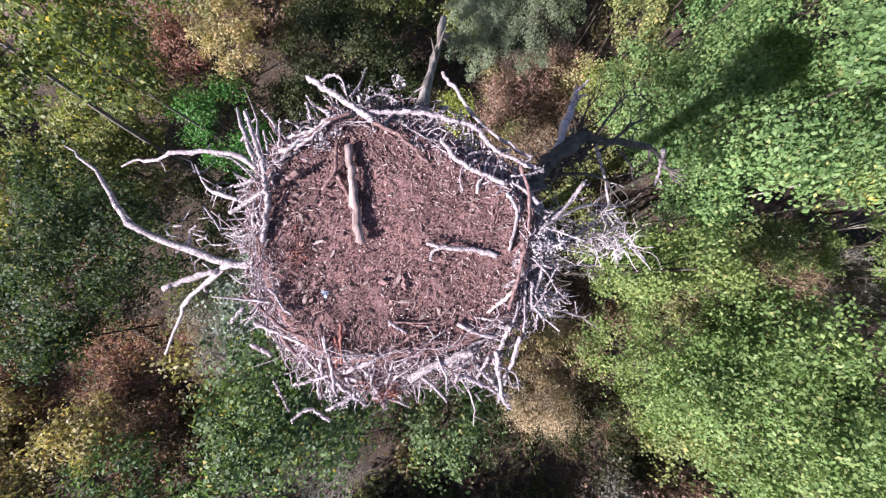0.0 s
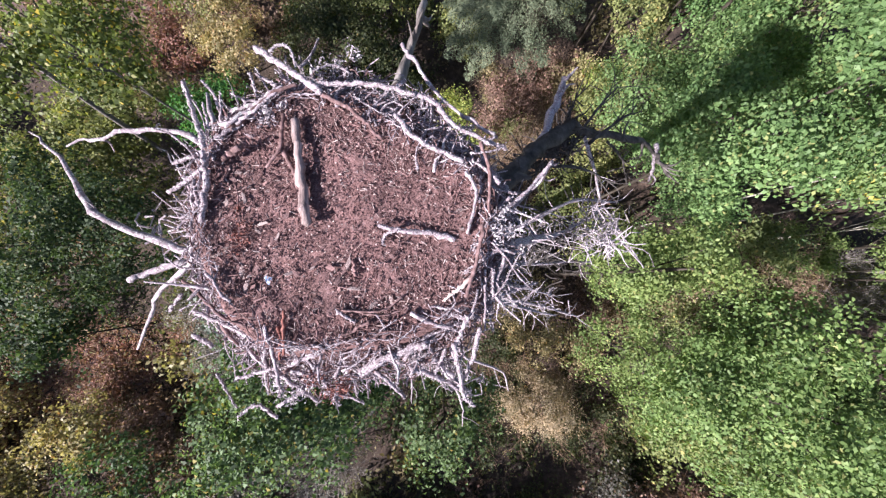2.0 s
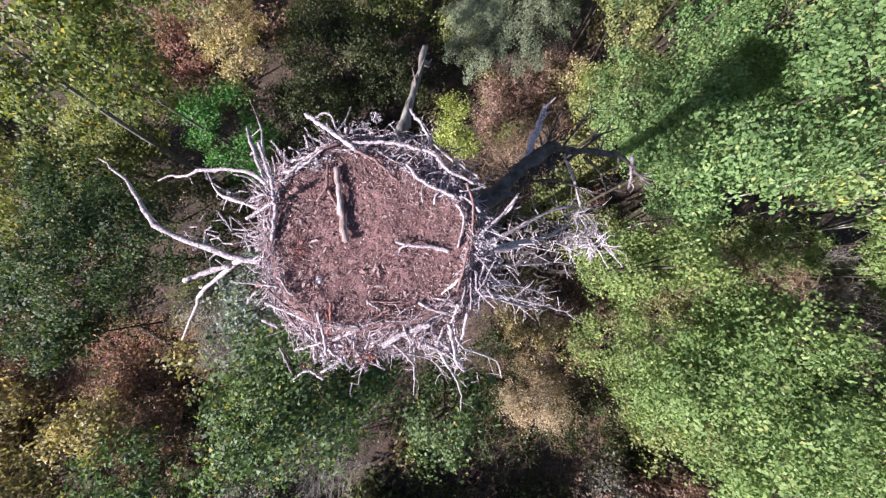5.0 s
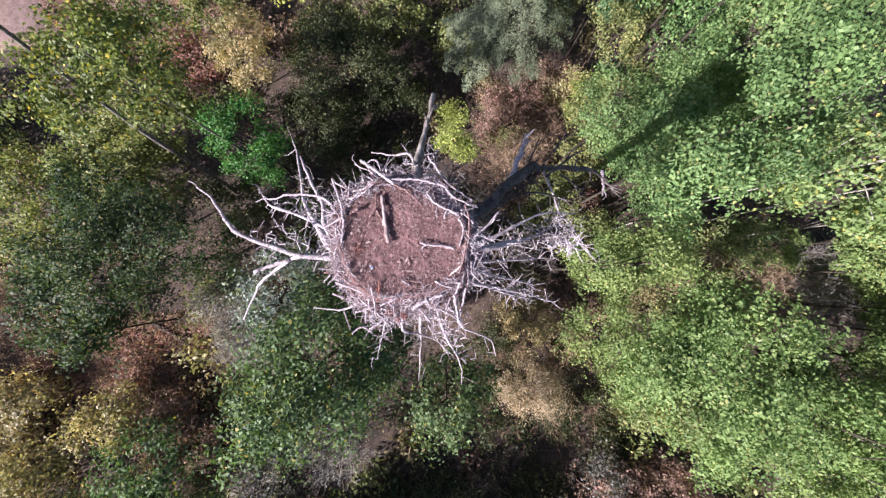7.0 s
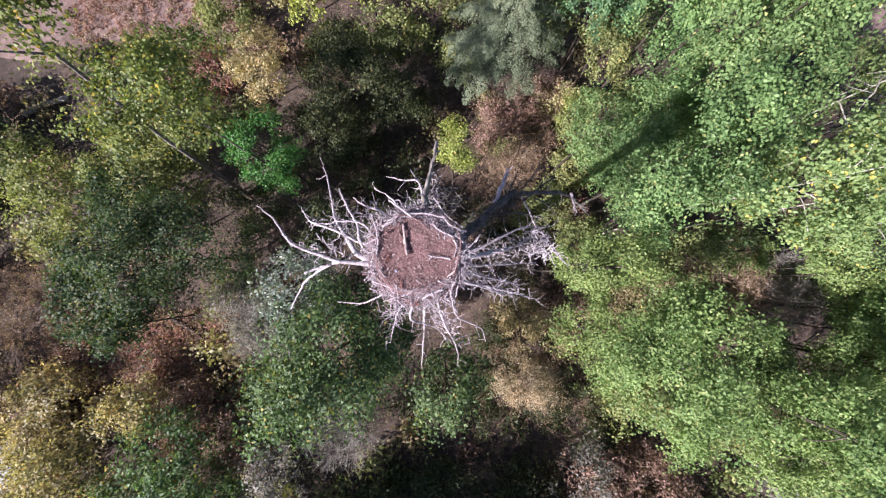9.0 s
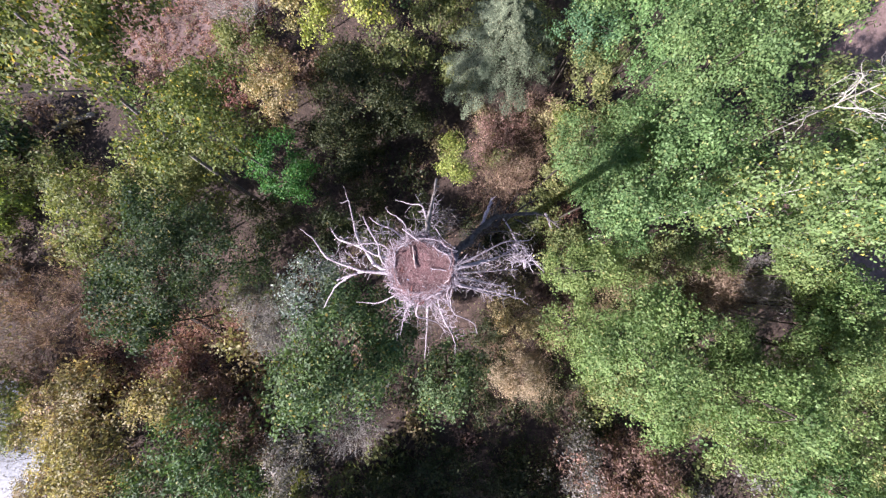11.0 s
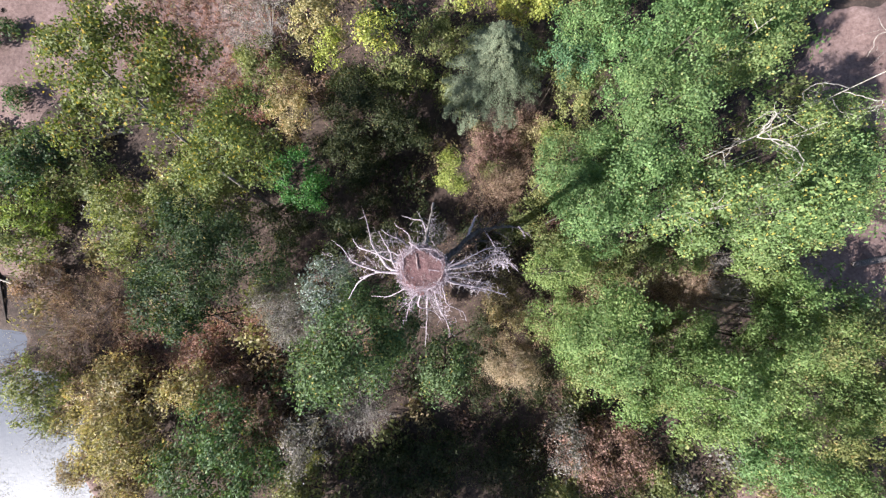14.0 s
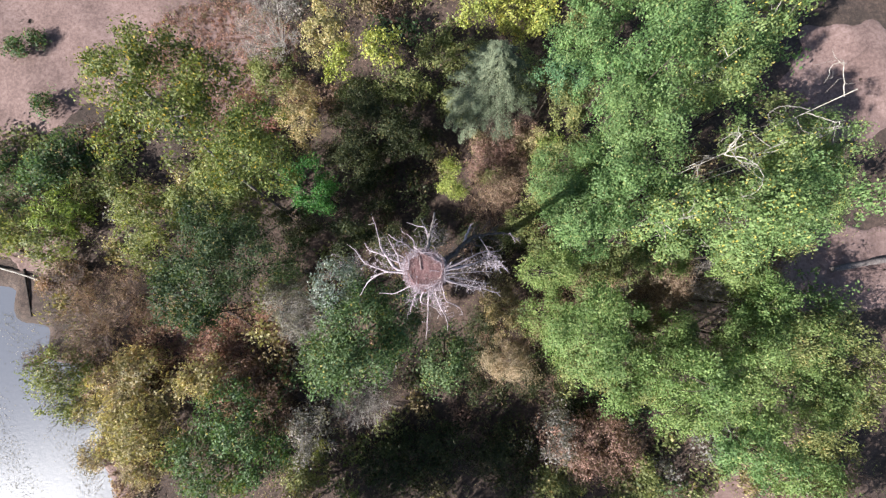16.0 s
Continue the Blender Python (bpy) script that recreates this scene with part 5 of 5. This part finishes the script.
stick([(-0.839, -0.525, 23.24), (-0.827, -0.617, 23.18), (-0.807, -0.721, 23.12)], 0.0064, 0.0040, M_STICK, "", 12)
stick([(-0.711, -0.532, 23.30), (-0.607, -0.497, 23.32), (-0.505, -0.468, 23.34)], 0.0080, 0.0064, M_STICK, "", 12)
stick([(-0.246, -0.219, 23.41), (-0.165, -0.270, 23.41)], 0.0064, 0.0056, M_STICK, "", 10)
stick([(-0.223, -0.219, 23.41), (-0.062, -0.221, 23.41), (0.030, -0.162, 23.41)], 0.0048, 0.0040, M_STICKDARK, "", 12)
stick([(-0.460, -0.488, 23.33), (-0.369, -0.515, 23.31)], 0.0096, 0.0072, M_STICK, "", 10)
stick([(-0.352, -0.617, 23.22), (-0.244, -0.648, 23.18), (-0.183, -0.685, 23.15)], 0.0072, 0.0048, M_STICK, "", 12)
stick([(0.209, -0.179, 23.41), (0.265, -0.129, 23.43), (0.320, -0.081, 23.44)], 0.0088, 0.0096, M_PALECHIP, "pale straight stick", 12)
stick([(0.291, -0.160, 23.44), (0.324, -0.069, 23.45), (0.352, 0.044, 23.46), (0.363, 0.134, 23.47)], 0.0080, 0.0096, M_STICKDARK, "", 14)
stick([(0.212, -0.388, 23.36), (0.155, -0.550, 23.22)], 0.0080, 0.0064, M_STICK, "", 10)
stick([(0.248, -0.365, 23.36), (0.269, -0.466, 23.28), (0.303, -0.637, 23.20), (0.354, -0.709, 23.12)], 0.0112, 0.0072, M_STICK, "lichen-crusted white stick", 14)
stick([(0.121, -0.508, 23.26), (0.225, -0.571, 23.21), (0.309, -0.638, 23.16)], 0.0096, 0.0072, M_STICK, "", 12)
stick([(0.302, -0.243, 23.40), (0.282, -0.305, 23.37), (0.256, -0.375, 23.34)], 0.0104, 0.0080, M_STICK, "", 12)
stick([(0.414, -0.047, 23.38), (0.421, -0.168, 23.34)], 0.0072, 0.0048, M_STICK, "", 10)
stick([(0.479, -0.134, 23.30), (0.550, -0.222, 23.22)], 0.0080, 0.0056, M_STICK, "", 10)
stick([(0.380, -0.047, 23.40), (0.383, -0.178, 23.36), (0.386, -0.314, 23.32)], 0.0064, 0.0048, M_SNAG, "", 12)
stick([(0.437, -0.169, 23.32), (0.540, -0.139, 23.26), (0.649, -0.108, 23.20)], 0.0072, 0.0048, M_STICK, "", 12)
stick([(0.361, 0.493, 23.44), (0.396, 0.366, 23.44), (0.394, 0.190, 23.44)], 0.0088, 0.0064, M_STICKDARK, "", 12)
stick([(0.297, 0.366, 23.44), (0.340, 0.266, 23.44), (0.302, 0.104, 23.43)], 0.0080, 0.0064, M_SNAG, "", 12)
stick([(0.684, 0.433, 23.36), (0.618, 0.350, 23.37), (0.561, 0.288, 23.39), (0.466, 0.208, 23.40)], 0.0072, 0.0088, M_STICK, "short white branch beside the nest", 14)
stick([(0.341, 0.324, 23.40), (0.434, 0.305, 23.38), (0.530, 0.287, 23.36)], 0.0064, 0.0056, M_STICK, "", 12)
stick([(-0.46, -0.22, 23.42), (-0.455, -0.40, 23.42)], 0.0080, 0.0048, M_REDROT, "red rotten stick")
stick([(-0.19, -0.22, 23.4), (-0.05, -0.24, 23.405), (0.06, -0.2, 23.40)], 0.0040, 0.0032, M_STICKDARK)
stick([(0.36, 0.23, 23.42), (0.31, 0.10, 23.41)], 0.0072, 0.0064, M_STICKDARK)

# hanging fringe of sticks on the lower edge
for a, e, r in (((-0.62, -0.40, 23.3), (-0.66, -0.66, 23.1), 0.010), ((-0.55, -0.50, 23.28), (-0.40, -0.68, 23.15), 0.012), ((-0.45, -0.60, 23.2), (-0.62, -0.72, 23.1), 0.011), ((0.16, -0.44, 23.3), (0.34, -0.70, 23.0), 0.012), ((0.24, -0.40, 23.3), (0.31, -0.72, 23.0), 0.010), ((0.05, -0.48, 23.3), (0.26, -0.60, 23.15), 0.012), ((0.36, -0.30, 23.35), (0.28, -0.62, 23.1), 0.011), ((-0.78, -0.36, 23.25), (-0.60, -0.52, 23.2), 0.012), ((-0.34, -0.52, 23.3), (-0.30, -0.70, 23.15), 0.010), ((-0.10, -0.5, 23.3), (0.02, -0.66, 23.15), 0.009)):
    m_ = ((a[0] + e[0]) / 2 + 0.015, (a[1] + e[1]) / 2, (a[2] + e[2]) / 2 + 0.02)
    stick([a, m_, e], r, r * 0.6)


# rim and body: sticks laid round the cup, some standing out
def crooked(c, turn, rise, L, k=5, kink=0.28, curl=0.0):
    """A bent line of k points about c."""
    st = L / (k - 1)
    pts, h = [np.zeros(3)], turn - curl * L / 2
    for _ in range(k - 1):
        h += rn.normal() * kink + curl * st
        pts.append(pts[-1] + np.array([math.cos(h), math.sin(h), rise + rn.normal() * 0.15]) * st)
    pts = np.array(pts)
    return pts - pts.mean(0) + c


def ledge(a):
    """Width of the bed of sticks outside the floor in the direction a: widest to the north-east and south."""
    return 0.12 + 0.15 * math.exp(-((a % (2 * math.pi) - 1.15) / 0.5) ** 2) + 0.15 * max(0.0, -math.sin(a))


def rim_stick(low, long=1.0):
    """A stick laid along the rim, or (low) in the nest's side."""
    a = rn.uniform(0, 2 * math.pi)
    south = max(0.0, -math.sin(a))
    u = rn.uniform(0, 1) ** 1.2
    r = rim(a) * (0.99 if not low else 0.96) + u * ledge(a) * (1.0 if not low else 0.7)
    z = rn.uniform(0.785, 0.845) - u * (0.10 + 0.14 * south) if not low else rn.uniform(0.1, 0.62)
    c = np.array([r * math.cos(a), r * math.sin(a), z])
    side = rn.uniform() < 0.42
    turn = a + (math.pi / 2 + rn.normal() * 0.45 if side else rn.normal() * 1.0)
    L = (rn.uniform(0.10, 0.34) if side else rn.uniform(0.05, 0.22)) * long
    return crooked(c, turn, -0.12 if not side else rn.normal() * 0.08, L, kink=0.36, curl=1.0 if side else 0.0)


for k in range(250):
    p = rim_stick(False)
    r = 0.003 + 0.009 * rn.uniform() ** 2.2
    pick = rn.uniform()
    me = tube_mesh("stick", rn, p, r, r * rn.uniform(0.45, 0.9), M_STICK if pick < 0.62 else M_STICKDARK if pick < 0.82 else M_SNAG, 9, 5, 0.2, 0.0015)
    part("stick", me, nest)
    if pick < 0.7:
        q = spline(p, 24)[rn.integers(0, 24, 34)] + rn.normal(size=(34, 3)) * (r * 0.8 + 0.0015)
        flakes.append(q)
for k in range(120):
    a = -math.pi / 2 - 0.25 + rn.normal() * 0.75
    f = rn.uniform(1.05, 1.5)
    c = np.array([rim(a) * f * math.cos(a), rim(a) * f * math.sin(a), 0.80 - (f - 1.0) * 0.85 + rn.normal() * 0.02])
    p = crooked(c, rn.uniform(0, 6.28), -0.1, rn.uniform(0.07, 0.24), kink=0.34)
    r = 0.003 + 0.009 * rn.uniform() ** 1.8
    part("stick", tube_mesh("stick", rn, p, r, r * rn.uniform(0.5, 0.9), M_STICK if k % 4 else M_STICKDARK, 8, 5, 0.2, 0.0015), nest)
    if k % 4:
        flakes.append(spline(p, 20)[rn.integers(0, 20, 22)] + rn.normal(size=(22, 3)) * (r * 0.8 + 0.0015))
flakes = np.concatenate(flakes)
part("lichen", leaves_mesh("lichen", rn, flakes, rn.normal(size=flakes.shape) + np.array([0, 0, 0.5]), 0.011, M_LICHEN, 0.55, 0.25), nest, "pale crusty lichen on the sticks", "stuff")
p0, p1, rr0 = [], [], []
for k in range(2300):
    p = rim_stick(rn.uniform() < 0.3, 0.55)
    p0 += list(p[:-1])
    p1 += list(p[1:])
    r = rn.uniform(0.0012, 0.0042)
    rr0 += [r, r * 0.95, r * 0.9, r * 0.8]
rr0, p0, p1 = np.array(rr0), np.array(p0), np.array(p1)
for j, mat in enumerate((M_STICK, M_STICKDARK)):
    m = ((np.arange(len(p0)) // 4) % 3 == 2) == (j == 1)
    part("stick_tangle", rods_mesh("stick_tangle", p0[m], p1[m], rr0[m], rr0[m] * 0.92, mat, 4), nest, "tangle of thin crooked sticks", "stuff")
# chips and duff caught between the rim's sticks
nb = 9000
ab = rn.uniform(0, 2 * math.pi, nb)
sb = np.clip(-np.sin(ab), 0, 1)
fb = rn.uniform(0.97, 1.2 + 0.3 * sb + 0.35 * np.exp(-((ab - 1.15) / 0.5) ** 2), nb)
zb = 0.797 - np.maximum(0, fb - 1.0) * (0.55 + 0.9 * sb) + rn.normal(size=nb) * 0.012
pb = np.stack([rim(ab) * fb * np.cos(ab), rim(ab) * fb * np.sin(ab), zb], -1)
part("rim_litter", leaves_mesh("rim_litter", rn, pb, rn.normal(size=(nb, 3)) * 0.6 + np.array([0, 0, 1.0]), 0.022, M_CHIP, 0.4, 0.2), nest, "bark chips caught in the rim", "stuff")


def lichen_tuft(x, y, z, R, n, mat, label):
    """Flakes and threads of lichen or rotten wood caught on the sticks."""
    c = rn.normal(size=(9, 3)) * R * np.array([0.7, 0.7, 0.35])
    q = c[rn.integers(0, 9, n)] + rn.normal(size=(n, 3)) * R * 0.22
    me = leaves_mesh("tuft", rn, q + np.array([x, y, z]) - NB, rn.normal(size=(n, 3)) + np.array([0, 0, 0.4]), 0.017, mat, 0.4, 0.25)
    part("tuft", me, nest, label, "stuff")


# short spikes standing out of the rim
for k in range(38):
    a = rn.uniform(0, 2 * math.pi)
    c = np.array([rim(a) * 1.25 * math.cos(a), rim(a) * 1.25 * math.sin(a), rn.uniform(0.6, 0.84)])
    p = crooked(c, a + rn.normal() * 0.5, 0.15 + rn.normal() * 0.2, rn.uniform(0.14, 0.3), 4, 0.3)
    r = rn.uniform(0.004, 0.008)
    part("stick", tube_mesh("stick", rn, p, r, r * 0.5, M_STICK if k % 3 else M_SNAG, 7, 5, 0.2, 0.001), nest)
    bits = spline(p, 20)[rn.integers(0, 20, 40)] + rn.normal(size=(40, 3)) * (r * 0.8 + 0.001)
    part("lichen", leaves_mesh("lichen", rn, bits, rn.normal(size=bits.shape) + np.array([0, 0, 0.5]), 0.011, M_LICHEN, 0.55, 0.25), nest, kind="stuff")
p0, p1, rr0 = [], [], []
for k in range(620):
    a = rn.uniform(0, 2 * math.pi)
    lean_out = 0.75 + 0.25 * max(0.0, math.cos(a - 3.9))
    f = rn.uniform(1.08, 1.32) * (0.9 + 0.12 * lean_out)
    c = np.array([rim(a) * f * math.cos(a), rim(a) * f * math.sin(a), rn.uniform(0.05, 0.66)])
    p = crooked(c, a + rn.normal() * 0.55, rn.normal() * 0.3, rn.uniform(0.16, 0.42) * lean_out, 4, 0.3)
    r = rn.uniform(0.003, 0.0075)
    p0 += list(p[:-1])
    p1 += list(p[1:])
    rr0 += [r, r * 0.8, r * 0.6]
rr0, p0, p1 = np.array(rr0), np.array(p0), np.array(p1)
part("stick_fringe", rods_mesh("stick_fringe", p0, p1, rr0, rr0 * 0.8, M_STICK, 5), nest, "bleached stick ends standing out all round", "stuff")
lichen_tuft(0.44, 0.13, 23.42, 0.07, 350, M_LICHEN, "tuft of pale lichen")
lichen_tuft(-0.28, 0.86, 23.35, 0.08, 350, M_LICHEN, "tuft of pale lichen")
lichen_tuft(-0.50, -0.58, 23.22, 0.09, 450, M_LICHEN, "tuft of pale lichen")
lichen_tuft(0.30, -0.56, 23.15, 0.07, 350, M_LICHEN, "tuft of pale lichen")
lichen_tuft(-0.55, 0.62, 23.44, 0.06, 250, M_LICHEN, "tuft of pale lichen")
lichen_tuft(-0.30, -0.55, 23.28, 0.07, 400, M_REDROT, "shredded red rotten wood")
lichen_tuft(-0.68, 0.08, 23.41, 0.06, 300, M_REDROT, "shredded red rotten wood")


# ---- fallen logs ----
def fallen_log(a, b_, r0, r1, mat, label):
    rng = np.random.default_rng(int(abs(a[0] * 10)) + 5)
    base = np.array([*a, float(ground_z(np.float64(a[0]), np.float64(a[1])))])
    end = np.array([*b_, float(ground_z(np.float64(b_[0]), np.float64(b_[1])))])
    ob = new("fallen_log", tube_mesh("fallen_log", rng, [(0, 0, r0 * 0.7), (end - base) / 2 + np.array([0, 0.1, r0 * 0.8]), end - base + np.array([0, 0, r1 * 0.7])], r0, r1, mat, 14, 9, 0.07))
    ob.location = base
    tagged(ob, label, "log", "fallen logs")


fallen_log((38.5, 0.5), (48.0, 2.0), 0.26, 0.36, M_GREYBARK, "thick grey fallen trunk on bare ground")
fallen_log((-43.3, 2.2), (-35.3, 0.5), 0.22, 0.3, M_BARK, "dark fallen trunk by the pond")
fallen_log((-42.8, 0.5), (-41.6, -4.3), 0.11, 0.06, M_BARK, "dark fallen branch by the pond")
fallen_log((-46.5, 1.0), (-40.4, -0.9), 0.09, 0.06, M_WHITEBARK, "pale fallen pole by the pond")
fallen_log((-34.4, 13.0), (-31.0, 14.4), 0.22, 0.2, M_WHITEBARK, "pale fallen log at the clearing")
fallen_log((-21.4, -3.6), (-18.6, -5.4), 0.2, 0.15, M_BARK, "dark fallen log among shrubs")


# a scrap of blue and white litter lying in the nest
scrap = new("litter_scrap", leaves_mesh("litter_scrap", np.random.default_rng(3), np.array([[0, 0, 0.012], [0.012, 0.006, 0.014], [-0.008, 0.008, 0.010], [0.004, -0.008, 0.012]]), np.array([[0, 0.2, 1], [0.3, 0, 1], [-0.2, 0.1, 1], [0, -0.3, 1.0]]), 0.024, wood_mat("blue_white_scrap", (0.06, 0.10, 0.24), (0.22, 0.28, 0.46), (0.62, 0.64, 0.72), 60), 0.6, 0.2))
scrap.location = (-0.54, -0.093, 23.392)
tagged(scrap, "crumpled blue and white scrap lying in the nest", "litter")
